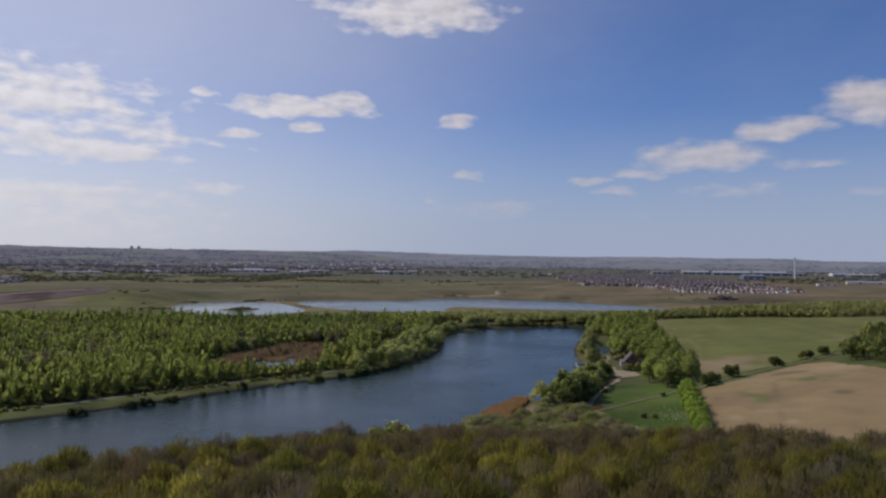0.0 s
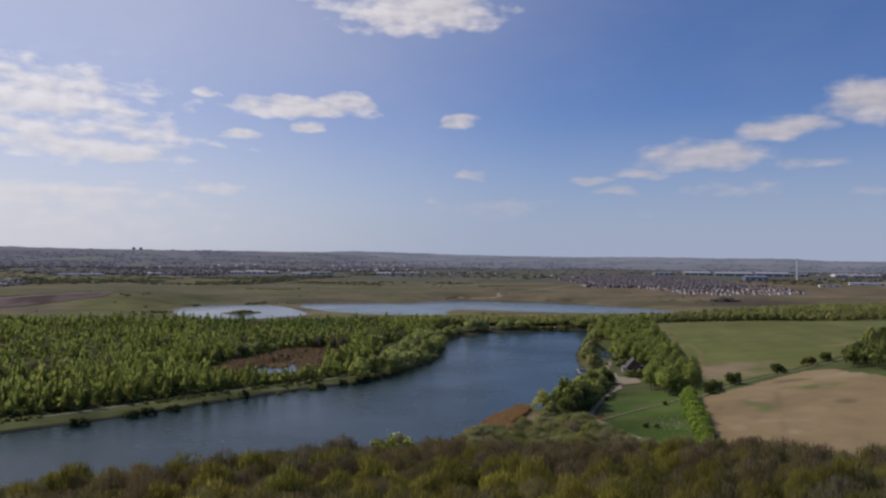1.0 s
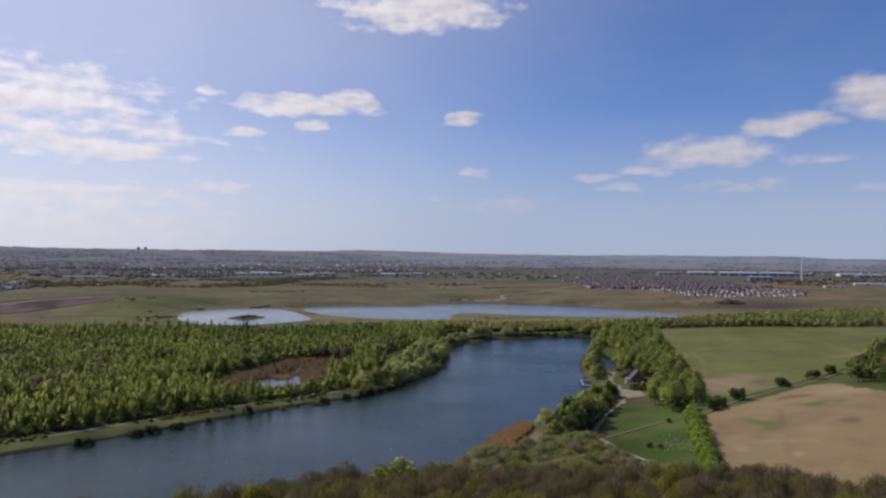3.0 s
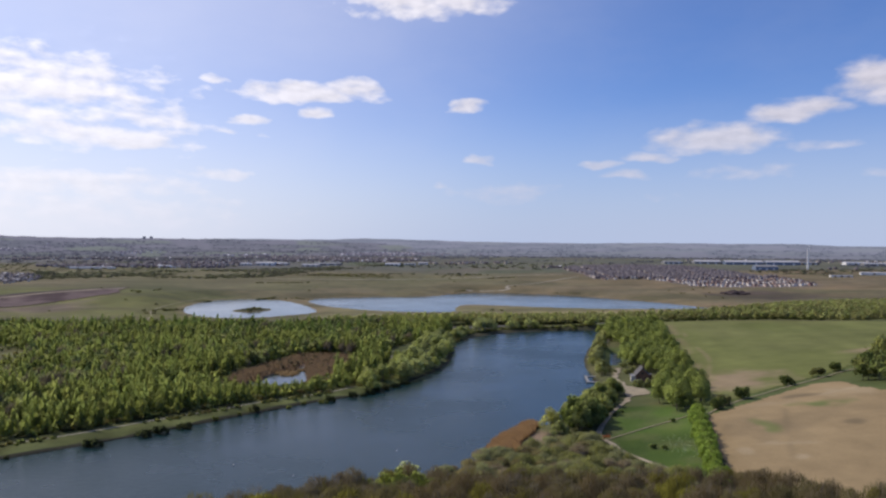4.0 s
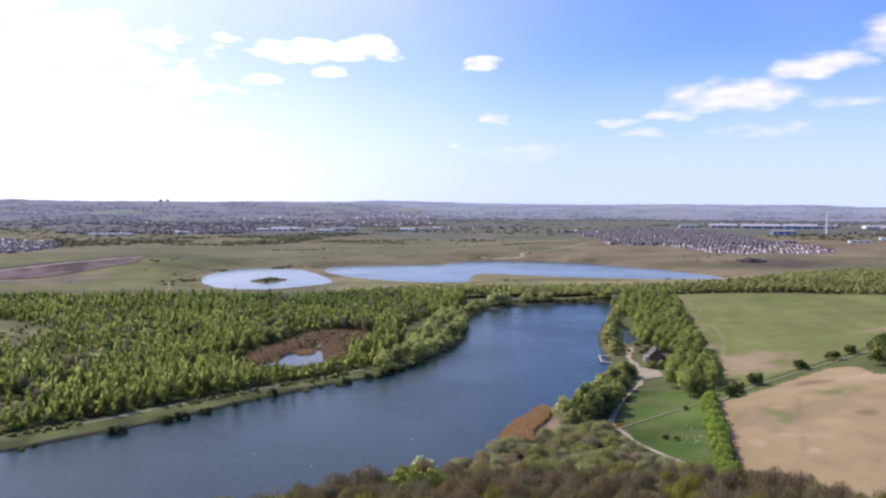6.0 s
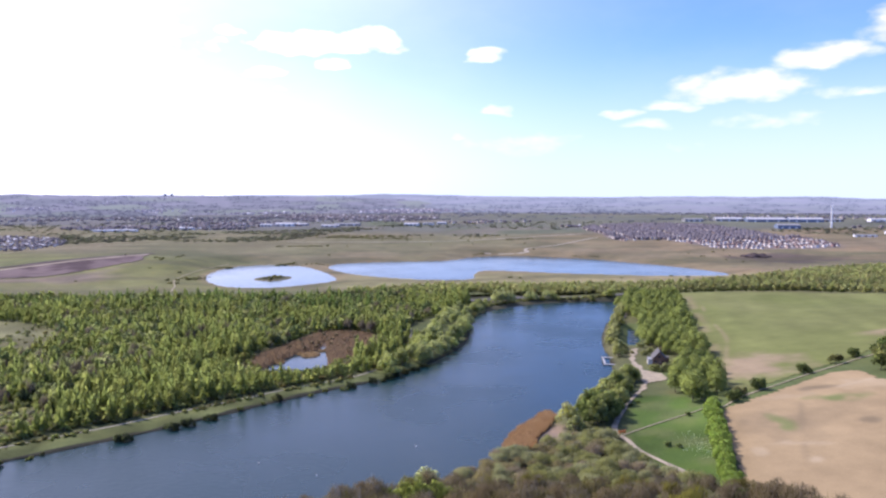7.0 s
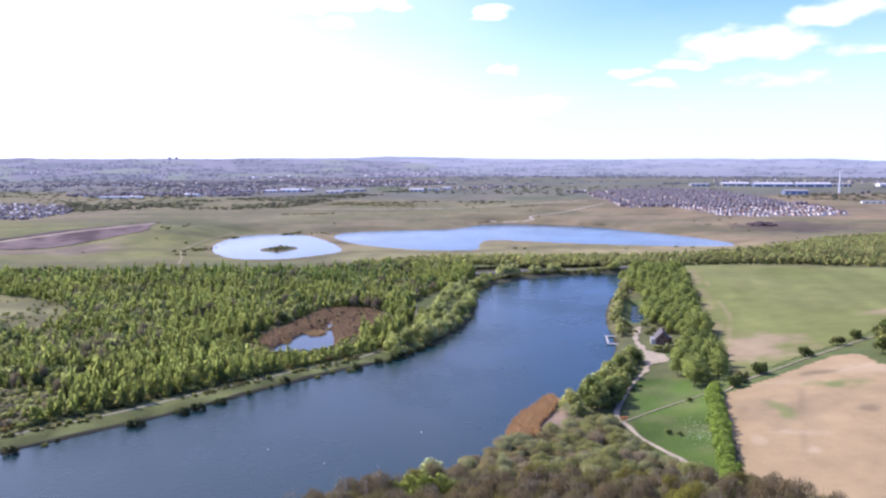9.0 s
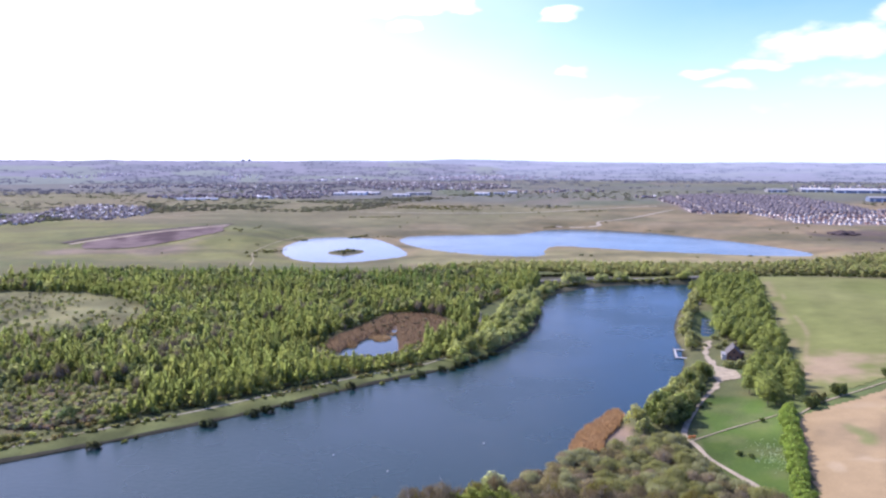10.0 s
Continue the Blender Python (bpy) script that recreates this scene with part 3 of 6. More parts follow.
def grid_faces(nx, ny):
    a = np.arange(nx - 1)[:, None] + np.arange(ny - 1)[None, :] * nx
    a = a.T.ravel()
    return np.stack([a, a + 1, a + nx + 1, a + nx], 1)


def build_ground():
    xs, ys = spread(-330, 330, 3.3, 1.06, 4900), spread(60, 640, 3.3, 1.028, 4900)
    ys = ys[ys > -1500]
    gx, gy = np.meshgrid(xs, ys)
    x, y = gx.ravel(), gy.ravel()
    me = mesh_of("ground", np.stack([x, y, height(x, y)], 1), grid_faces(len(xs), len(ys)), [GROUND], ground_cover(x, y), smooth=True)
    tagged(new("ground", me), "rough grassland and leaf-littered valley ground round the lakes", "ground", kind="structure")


def draped(name, poly, step, lift, mat, colour, label, category):
    """A field or yard laid over the ground inside an outline."""
    x0, y0, x1, y1 = *poly.min(0), *poly.max(0)
    xs, ys = np.arange(x0, x1 + step, step), np.arange(y0, y1 + step, step)
    gx, gy = np.meshgrid(xs, ys)
    x, y = gx.ravel(), gy.ravel()
    d = signed(poly, x, y) + (vnoise(x, y, 4, 7) - 0.5) * 2.0
    f = grid_faces(len(xs), len(ys))
    f = f[(d[f] < 0).all(1)]
    used, f2 = np.unique(f, return_inverse=True)
    x, y = x[used], y[used]
    # keep clear of the coarser ground below
    me = mesh_of(name, np.stack([x, y, height(x, y) + lift], 1), f2.reshape(f.shape), [mat], colour(x, y), smooth=True)
    return tagged(new(name, me), label, category, kind="structure")


def strip(name, points, width, mat, label, category, lift=0.2, wobble=0.5):
    """A path of that width along a line, laid over the ground."""
    p = line_through(points, 2.0)
    t = np.gradient(p, axis=0)
    n = np.stack([-t[:, 1], t[:, 0]], 1) / np.maximum(np.hypot(t[:, 0], t[:, 1]), 1e-6)[:, None]
    wide = width * 0.5 * (1 + wobble * (vnoise(p[:, 0], p[:, 1], 7, 5) - 0.5))[:, None]
    rows_of = [p + n * wide * k for k in (-1, -0.33, 0.33, 1)]
    q = np.concatenate(rows_of)
    z = height(q[:, 0], q[:, 1]) + lift + np.repeat([-0.12, 0, 0, -0.12], len(p))
    k = len(p)
    f = np.concatenate([np.stack([np.arange(k - 1) + s * k, np.arange(1, k) + s * k, np.arange(1, k) + (s + 1) * k, np.arange(k - 1) + (s + 1) * k], 1) for s in range(3)])
    f = f[:, ::-1]
    me = mesh_of(name, np.column_stack([q, z]), f, [mat], smooth=True)
    return tagged(new(name, me), label, category, kind="structure")


def water_sheet(name, poly, label, step=5.0, level=0.0, mat=None):
    """Still water, a little wider than its outline: the banks cut it off."""
    x0, y0, x1, y1 = *(poly.min(0) - 6), *(poly.max(0) + 6)
    xs, ys = np.arange(x0, x1 + step, step), np.arange(y0, y1 + step, step)
    gx, gy = np.meshgrid(xs, ys)
    x, y = gx.ravel(), gy.ravel()
    f = grid_faces(len(xs), len(ys))
    f = f[(signed(poly, x, y)[f] < 3.0).any(1)]
    used, f2 = np.unique(f, return_inverse=True)
    me = mesh_of(name, np.stack([x[used], y[used], np.full(len(used), level)], 1), f2.reshape(f.shape), [mat or WATER])
    tagged(new(name, me), label, "water", kind="structure")


def soil_cover(x, y):
    n = vnoise(x, y, 30, 51)[:, None]
    c = np.array((0.272, 0.2, 0.108)) * (1 - n) + np.array((0.318, 0.238, 0.13)) * n
    green, damp, pale = np.array((0.145, 0.165, 0.058)), np.array((0.175, 0.135, 0.08)), np.array((0.37, 0.295, 0.185))
    for px, py, rx, ry, tone, much in ((109, 255, 15, 22, damp, 0.45), (112, 257, 4.0, 11, green, 0.95), (141, 277, 12, 6, green, 0.95), (143, 291, 12, 3.5, damp, 0.9), (139, 250, 6, 4, damp, 0.85), (128, 262, 30, 12, damp, 0.25),
                                       (108, 222, 3, 3, pale, 0.8), (95, 232, 3, 4, pale, 0.6), (106, 237, 4, 3, pale, 0.5), (160, 290, 14, 10, pale, 0.5), (124, 284, 16, 4, pale, 0.3)):
        w = (1 - ramp(0.2, 1.1, np.hypot((x - px) / rx, (y - py) / ry) + (vnoise(x, y, 5, 52) - 0.5) * 0.9))[:, None] * much
        c = c * (1 - w) + tone * w
    # a thin drain line and an old wheel track
    for ends, wide, tone, much in (((127, 275, 103, 218), 0.8, damp, 0.4), ((143, 287, 166, 296), 1.2, pale, 0.6), ((101, 238, 118, 233), 1.0, pale, 0.5)):
        ax, ay, bx, by = ends
        t = np.clip(((x - ax) * (bx - ax) + (y - ay) * (by - ay)) / ((bx - ax) ** 2 + (by - ay) ** 2), 0, 1)
        d = np.hypot(x - ax - t * (bx - ax), y - ay - t * (by - ay)) + (vnoise(x, y, 6, 54) - 0.5) * 1.6
        w = (np.exp(-(d / wide) ** 2) * ramp(0.2, 0.5, vnoise(x, y, 11, 53)))[:, None] * much
        c = c * (1 - w) + tone * w
    return c


def crop_cover(x, y):
    n, k = vnoise(x, y, 40, 61)[:, None], vnoise(x, y, 14, 62)[:, None]
    c = np.array((0.132, 0.15, 0.044)) * (1 - n) + np.array((0.16, 0.168, 0.06)) * n
    rows_at = (x * 0.977 - y * 0.215) / 12.0
    c = c * (1 + 0.2 * (vnoise(rows_at * 12, y * 0.12, 8, 67) - 0.5))[:, None]
    # bare corner above the track, a worn strip along the wood and pale tramlines
    thin = ramp(0.2, 0.95, (1 - np.hypot((x - 137) / 40, (y - 338) / 44)) + (vnoise(x, y, 15, 63) - 0.5) * 0.9 + (vnoise(x, y, 4, 68) - 0.5) * 0.3)[:, None]
    worn = ramp(0.25, 0.9, (1 - np.hypot((x - 232) / 30, (y - 392) / 34)) + (vnoise(x, y, 12, 64) - 0.5) * 0.9)[:, None]
    along = 126 + (y - 388) * 0.225
    edge = (np.exp(-((x - along - 7) / 3.5) ** 2) * ramp(0.35, 0.7, vnoise(x, y, 18, 69)) * 0.5)[:, None]
    lines = (np.exp(-((x - along - 14 - 9 * (vnoise(x, y, 60, 70) - 0.5)) / 1.1) ** 2) * ramp(0.3, 0.6, vnoise(x, y, 25, 71)) * 0.6)[:, None]
    for w in (thin, worn * 0.8, edge, lines):
        c = c * (1 - w) + np.array((0.265, 0.205, 0.125)) * w
    return c * (0.9 + 0.2 * k)


build_ground()
water_sheet("lake_water", MAIN_LAKE, "wide dark blue lake with a ruffled surface")
water_sheet("lagoon_water", LAGOON, "small sheltered boat lagoon of dark water", 1.5, 0.05)
water_sheet("round_pond_water", ROUND_POND, "pale round pond with a low grassy island", mat=STILL_WATER)
water_sheet("long_lake_water", LONG_LAKE, "long pale blue lake on open grassland", mat=OPEN_WATER)
water_sheet("reed_pond_water", REED_POND, "small bright pond among brown reeds", 1.5, 0.05, STILL_WATER)
draped("ploughed_field", PLOUGHED, 1.5, 0.22, SOIL, soil_cover, "pale dry ploughed field with thin green patches", "field")
draped("green_field", GREEN_FIELD, 2.0, 0.22, SOIL, crop_cover, "young green crop field with bare sandy patches", "field")
draped("gravel_yard", GRAVEL_YARD, 1.0, 0.3, GRAVEL, lambda x, y: np.ones((len(x), 3)), "pale gravel yard in front of the clubhouse", "yard")
def bare_cover(x, y):
    n = ramp(0.3, 0.7, 0.6 * vnoise(x + 0.6 * y, y * 0.4 - x * 0.4, 22, 65) + 0.4 * vnoise(x, y, 9, 72))[:, None]
    c = np.array((0.066, 0.044, 0.045)) * (1 - n) + np.array((0.15, 0.112, 0.105)) * n
    return c


draped("bare_earth", BARE_EARTH, 3.0, 0.5, SOIL, bare_cover, "dark purple-brown bare earth on the grassland", "ground")
strip("ridge_track", [(-556, 752), (-540, 790), (-520, 812), (-494, 852), (-470, 888), (-458, 925), (-452, 955)], 9.0, GRAVEL, "pale trodden track above the bare earth", "path", 0.8)
strip("soil_bank", [(-570, 760), (-556, 800), (-532, 834), (-504, 872), (-480, 908), (-464, 945), (-455, 975)], 11.0, SPOIL, "dark bank of turned earth above the track", "bank", 0.8)
strip("lakeside_path", [(-196, 209), (-172, 232), (-156, 247), (-140, 262), (-123, 280), (-103, 299), (-82, 320), (-59, 342), (-44, 372), (-39, 400), (-39.5, 440), (-42, 470)], 0.8, PATH_STONE,
      "pale gravel footpath along the grassy lake bank", "path")
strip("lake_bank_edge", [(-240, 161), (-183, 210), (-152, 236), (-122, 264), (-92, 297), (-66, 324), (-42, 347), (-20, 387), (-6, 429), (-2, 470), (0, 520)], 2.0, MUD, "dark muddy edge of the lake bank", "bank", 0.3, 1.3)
strip("yard_path", [(101, 490), (106, 505), (113, 525), (118, 560)], 2.4, PATH_STONE, "pale trodden path north of the lagoon", "path", 0.3)
strip("meadow_path", [(77, 320), (70, 306), (63, 290), (57, 275), (53.5, 262), (56, 252), (58, 242), (62.5, 232), (70, 216), (76, 204)], 1.9, GRAVEL, "pale stony footpath beside the green meadow", "path", 0.34)
strip("grass_track", [(55, 257), (70, 267.5), (86, 276.5), (91, 279.5)], 0.75, EARTH, "thin trodden track across the meadow", "path", 0.34)
strip("embankment_road", [(-40, 574), (-31, 584), (-8, 600), (6, 607), (23, 614), (46, 622), (70, 626), (106, 628), (140, 628)], 6.5, ASPHALT, "dark grey road along the far lake bank", "road", 0.5)
strip("farm_track", [(99, 279), (111, 290), (130, 303), (152, 320), (171, 333), (192, 346), (235, 362)], 1.0, EARTH, "pale farm track between the two fields", "path", 0.4)
strip("moor_track", [(-330, 1228), (-210, 1236), (-107, 1247), (-15, 1275), (83, 1337), (146, 1372), (213, 1400)], 5.0, PATH_STONE, "pale earth track across the open grassland", "path", 0.5)
strip("pond_track", [(-283, 643), (-300, 690), (-322, 740), (-332, 790), (-338, 860), (-330, 930)], 1.3, EARTH, "pale trodden track round the pond", "path", 0.4)
strip("west_track", [(-681, 968), (-649, 1060), (-562, 1150), (-432, 1220), (-300, 1250)], 4.0, EARTH, "pale earth track across the western grassland", "path", 0.5)
strip("lake_track", [(17, 1111), (83, 1119), (84, 1134), (137, 1188), (195, 1278), (232, 1330)], 4.0, PATH_STONE, "pale earth track rising from the long lake", "path", 0.5)


# ---- trees and shrubs ----
def unit(v):
    return v / np.maximum(np.linalg.norm(v, axis=1), 1e-9)[:, None]


def leaf_sprays(rng, centres, radii, count, size, squash=1.0, upright=0.0, jitter=0.6, shape=(0.55, 0.7)):
    """Many small leafy triangles over the clumps of a crown: corners, soft normals that follow the clumps, and the clump of each."""
    centres, radii = np.asarray(centres, float), np.asarray(radii, float)
    which = rng.choice(len(centres), count, p=radii ** 2 / (radii ** 2).sum())
    way = unit(rng.normal(size=(count, 3)) + np.array((0, 0, 0.25)))
    r = radii[which] * (0.6 + 0.45 * rng.random(count) ** 0.6)
    p = centres[which] + way * r[:, None] * np.array((1, 1, squash))
    nrm = unit(way + jitter * rng.normal(size=(count, 3)) + np.array((0, 0, 0.35)))
    a = unit(np.cross(nrm, rng.normal(size=(count, 3))))
    b = np.cross(nrm, a)
    if upright:
        b = unit(b * (1 - upright) + np.array((0, 0, upright)))
    s = size * (0.6 + 0.8 * rng.random(count))[:, None]
    wide, long = shape
    tri = np.stack([p - a * s * wide - b * s * long * 0.55, p + a * s * wide - b * s * long * 0.5, p + b * s * long], 1)
    middle = (centres * radii[:, None]).sum(0) / radii.sum()
    soft_n = unit(0.25 * way + 0.6 * unit(p - middle) + 0.25 * rng.normal(size=(count, 3)) + np.array((0, 0, 0.5)))
    wrong = (np.cross(tri[:, 1] - tri[:, 0], tri[:, 2] - tri[:, 0]) * soft_n).sum(1) < 0
    tri[wrong] = tri[wrong][:, [1, 0, 2]]
    return tri.reshape(-1, 3), np.repeat(soft_n, 3, 0), which


def tube(p0, p1, r0, r1, sides=5):
    p0, p1 = np.asarray(p0, float), np.asarray(p1, float)
    d = (p1 - p0) / max(np.linalg.norm(p1 - p0), 1e-6)
    u = np.cross(d, (0.3, 0.9, 0.1))
    u /= np.linalg.norm(u)
    w = np.cross(d, u)
    ang = np.arange(sides) * 2 * np.pi / sides
    ring = np.cos(ang)[:, None] * u + np.sin(ang)[:, None] * w
    v = np.concatenate([p0 + ring * r0, p1 + ring * r1])
    i = np.arange(sides)
    j = (i + 1) % sides
    f = np.concatenate([np.stack([i, j, j + sides], 1), np.stack([i, j + sides, i + sides], 1)])
    return v, f


def limbs(rng, tall, thick, spread_at, count, reach, rise):
    """A tapered trunk with limbs, as one set of triangles."""
    vs, fs, n = [], [], 0
    lean = rng.normal(size=2) * 0.04 * tall
    top = np.array((lean[0], lean[1], tall))
    pieces = [((0, 0, -0.4), top * 0.5, thick, thick * 0.7), (top * 0.5, top, thick * 0.7, thick * 0.15)]
    for i in range(count):
        k = spread_at + (0.92 - spread_at) * (i + rng.random()) / count
        a = rng.random() * 6.283
        foot = top * k
        pieces.append((foot, foot + np.array((math.cos(a) * reach, math.sin(a) * reach, rise)) * (1.1 - 0.6 * k), thick * (0.55 - 0.3 * k), thick * 0.06))
    for p0, p1, r0, r1 in pieces:
        v, f = tube(p0, p1, r0, r1)
        vs.append(v)
        fs.append(f + n)
        n += len(v)
    return np.concatenate(vs), np.concatenate(fs)


def crown_clumps(rng, kind, tall):
    if kind == "birch":
        n = 9
        k = (np.arange(n) + rng.random(n) * 0.6) / n
        z = tall * (0.2 + 0.76 * k)
        wide = tall * 0.165 * (1.1 - 0.8 * k) * (0.8 + 0.4 * rng.random(n))
        a = rng.random(n) * 6.283
        off = wide * 0.45 * (k < 0.8)
        return np.stack([np.cos(a) * off, np.sin(a) * off, z], 1), np.maximum(wide, 0.06 * tall)
    if kind == "bare":  # a broad dome of fine twigs
        n = 20
        a, k = rng.random(n) * 6.283, np.sqrt(rng.random(n))
        rad = tall * 0.3 * k
        return np.stack([np.cos(a) * rad, np.sin(a) * rad, tall * (0.42 + 0.4 * (1 - k ** 2) * rng.random(n) ** 0.5)], 1), tall * (0.13 + 0.08 * rng.random(n))
    if kind == "willow":
        n = 24
        a, k = rng.random(n) * 6.283, np.sqrt(rng.random(n))
        rad = tall * 0.4 * k
        return np.stack([np.cos(a) * rad, np.sin(a) * rad, tall * (0.3 + 0.58 * (1 - k ** 2) * rng.random(n) ** 0.5)], 1), tall * (0.1 + 0.09 * rng.random(n))
    if kind == "hedge":
        n = 16
        a, rad = rng.random(n) * 6.283, tall * 0.34 * np.sqrt(rng.random(n))
        return np.stack([np.cos(a) * rad, np.sin(a) * rad, tall * (0.12 + 0.64 * rng.random(n))], 1), tall * (0.11 + 0.07 * rng.random(n))
    if kind == "bush":
        n = 11
        a, rad = rng.random(n) * 6.283, tall * 0.5 * np.sqrt(rng.random(n))
        return np.stack([np.cos(a) * rad, np.sin(a) * rad, tall * (0.24 + 0.46 * rng.random(n) * (1.1 - rad / tall))], 1), tall * (0.16 + 0.12 * rng.random(n))
    n = 30  # broadleaf crowns
    a, k = rng.random(n) * 6.283, np.sqrt(rng.random(n))
    rad = tall * 0.32 * k
    return np.stack([np.cos(a) * rad, np.sin(a) * rad, tall * (0.34 + 0.52 * (1 - 0.9 * k ** 2) * rng.random(n) ** 0.6)], 1), tall * (0.085 + 0.065 * rng.random(n))


def make_tree(seed, kind, tall, count, size, colours, bark=(0.16, 0.13, 0.10), simple=False, thin=None):
    """Triangles, colours and slots of one tree: leaves first, wood after."""
    rng = np.random.default_rng(seed)
    centres, radii = crown_clumps(rng, kind, tall)
    up = {"birch": 0.72, "willow": 0.3, "bare": 0.62, "broad": 0.45, "hedge": 0.4}.get(kind, 0.1)
    shape = {"bare": (0.15, 1.7), "birch": (0.4, 1.35), "broad": (0.38, 1.0), "hedge": (0.38, 1.0)}.get(kind, (0.55, 0.7))
    leaf, nrm, which = leaf_sprays(rng, centres, radii, count, size, 1.15 if kind == "birch" else 0.9, up, shape=shape)
    c0, c1 = np.array(colours[0]), np.array(colours[1])
    pick = np.repeat(0.5 * rng.random(len(centres))[which] + 0.5 * rng.random(count), 3)[:, None]
    clump_light = np.repeat((0.93 + 0.14 * rng.random(len(centres)))[which] * (0.93 + 0.14 * rng.random(count)), 3)[:, None]
    tint = (c0 * (1 - pick) + c1 * pick) * clump_light
    if kind == "bare" and thin is None:
        thin = 0.45
    tint = np.column_stack([tint, np.full(len(tint), 1.0 if thin is None else thin)])
    k = {"bush": (0.55, 5), "birch": (0.3, 3)}.get(kind, (0.32, 6))
    wood_v, wood_f = limbs(rng, tall * (0.6 if kind == "bush" else 0.88), 0.018 * tall + 0.03, k[0], k[1], tall * 0.28, tall * 0.22)
    if simple:
        wood_v, wood_f = tube((0, 0, -0.4), (0, 0, tall * 0.75), 0.02 * tall, 0.005 * tall, 4)
    return dict(leaf=leaf, nrm=nrm, tint=tint, wood=wood_v, wood_f=wood_f, bark=np.array(bark))


def spread_out(k, wide, deep, tall):
    """A crown drawn out into a stretch of hedge or copse."""
    k["leaf"] = k["leaf"] * np.array((wide, deep, tall))
    return k


def even_lit_crown(k, up):
    """Tilts a crown's shading normals upwards, so that it lights evenly from above."""
    k["nrm"] = unit(k["nrm"] + np.array((0, 0, up)))
    return k


def scatter(poly, gap, seed, keep=None):
    """Uneven points inside an outline, about that far apart."""
    rng = np.random.default_rng(seed)
    x0, y0, x1, y1 = *poly.min(0), *poly.max(0)
    xs, ys = np.arange(x0, x1, gap), np.arange(y0, y1, gap)
    gx, gy = np.meshgrid(xs, ys)
    x = gx.ravel() + rng.uniform(-0.5, 0.5, gx.size) * gap
    y = gy.ravel() + rng.uniform(-0.5, 0.5, gx.size) * gap
    ok = signed(poly, x, y) < 0
    if keep is not None:
        ok &= keep(x, y)
    ok &= signed(MAIN_LAKE, x, y) > 1.0
    for w in (LAGOON, REED_POND):
        ok &= signed(w, x, y) > 1.0
    return np.stack([x[ok], y[ok]], 1)


def joined_trees(name, kinds, places, picks, scales, label, seed, shade=0.25, ground=None, leaf=None):
    """Woodland too dense to count: all its trees in one mesh."""
    rng = np.random.default_rng(seed)
    V, F, T, S, N, n = [], [], [], [], [], 0
    z = height(places[:, 0], places[:, 1]) if ground is None else ground
    patch = 0.82 + 0.36 * vnoise(places[:, 0], places[:, 1], 24, 15)
    for i, (x, y) in enumerate(places):
        k = kinds[picks[i]]
        a, s = rng.random() * 6.283, scales[i]
        m = np.array(((math.cos(a), -math.sin(a), 0), (math.sin(a), math.cos(a), 0), (0, 0, 1))) * s
        m[2, 2] *= rng.uniform(0.9, 1.12)
        tone = (1 + shade * rng.uniform(-1, 1)) * patch[i]
        warm = 1 + 0.3 * shade * rng.uniform(-1, 1)
        wood_c = np.column_stack([np.tile(k["bark"], (len(k["wood"]), 1)), np.ones(len(k["wood"]))])
        for v, f, c, d, slot in ((k["leaf"], np.arange(len(k["leaf"])).reshape(-1, 3), k["tint"] * np.array((tone * warm, tone, tone, 1)), k["nrm"] @ (m.T / s), 0),
                                 (k["wood"], k["wood_f"], wood_c, unit(k["wood"] * np.array((1, 1, 0)) + 1e-4) @ (m.T / s), 1)):
            V.append(v @ m.T + np.array((x, y, z[i])))
            F.append(f + n)
            T.append(c)
            N.append(d)
            S.append(np.full(len(f), slot))
            n += len(v)
    me = mesh_of(name, np.concatenate(V), np.concatenate(F), [leaf or LEAF, BARK], np.concatenate(T), np.concatenate(S), normals=np.concatenate(N))
    return tagged(new(name, me), label, "trees", kind="stuff")


def tree_thing(name, k, label, category, group):
    """One tree to copy: an Empty at its foot with trunk and crown."""
    root = thing(name, (0, 0, 0), label, category, group)
    part("trunk", mesh_of("trunk", k["wood"], k["wood_f"], [BARK], np.tile(k["bark"], (len(k["wood"]), 1))), None, root)
    part("crown", mesh_of("crown", k["leaf"], np.arange(len(k["leaf"])).reshape(-1, 3), [LEAF], k["tint"], normals=k["nrm"]), None, root)
    return root


def plant(masters, places, picks, scales, seed):
    """Copies of single trees; the first use of each master moves the master itself."""
    rng = np.random.default_rng(seed)
    fresh = set(range(len(masters)))
    z = height(places[:, 0], places[:, 1])
    for i, (x, y) in enumerate(places):
        s = scales[i]
        m = pose(x, y, z[i], 0, 0, rng.uniform(0, 360)) @ Matrix.Diagonal((s, s, s * rng.uniform(0.92, 1.1), 1))
        if picks[i] in fresh:
            fresh.discard(picks[i])
            masters[picks[i]].matrix_basis = m
        else:
            twin = copy_thing(masters[picks[i]], Matrix())
            twin.matrix_basis = m


SPRING = (0.285, 0.315, 0.125)
FRESH, LIME, OLIVE = (0.24, 0.27, 0.1), (0.36, 0.39, 0.165), (0.225, 0.22, 0.1)
DEEP, MID = (0.118, 0.15, 0.06), (0.2, 0.236, 0.092)
PALE_WILLOW, GREY_WILLOW = (0.39, 0.405, 0.19), (0.3, 0.32, 0.18)
TWIG = (0.165, 0.126, 0.072)


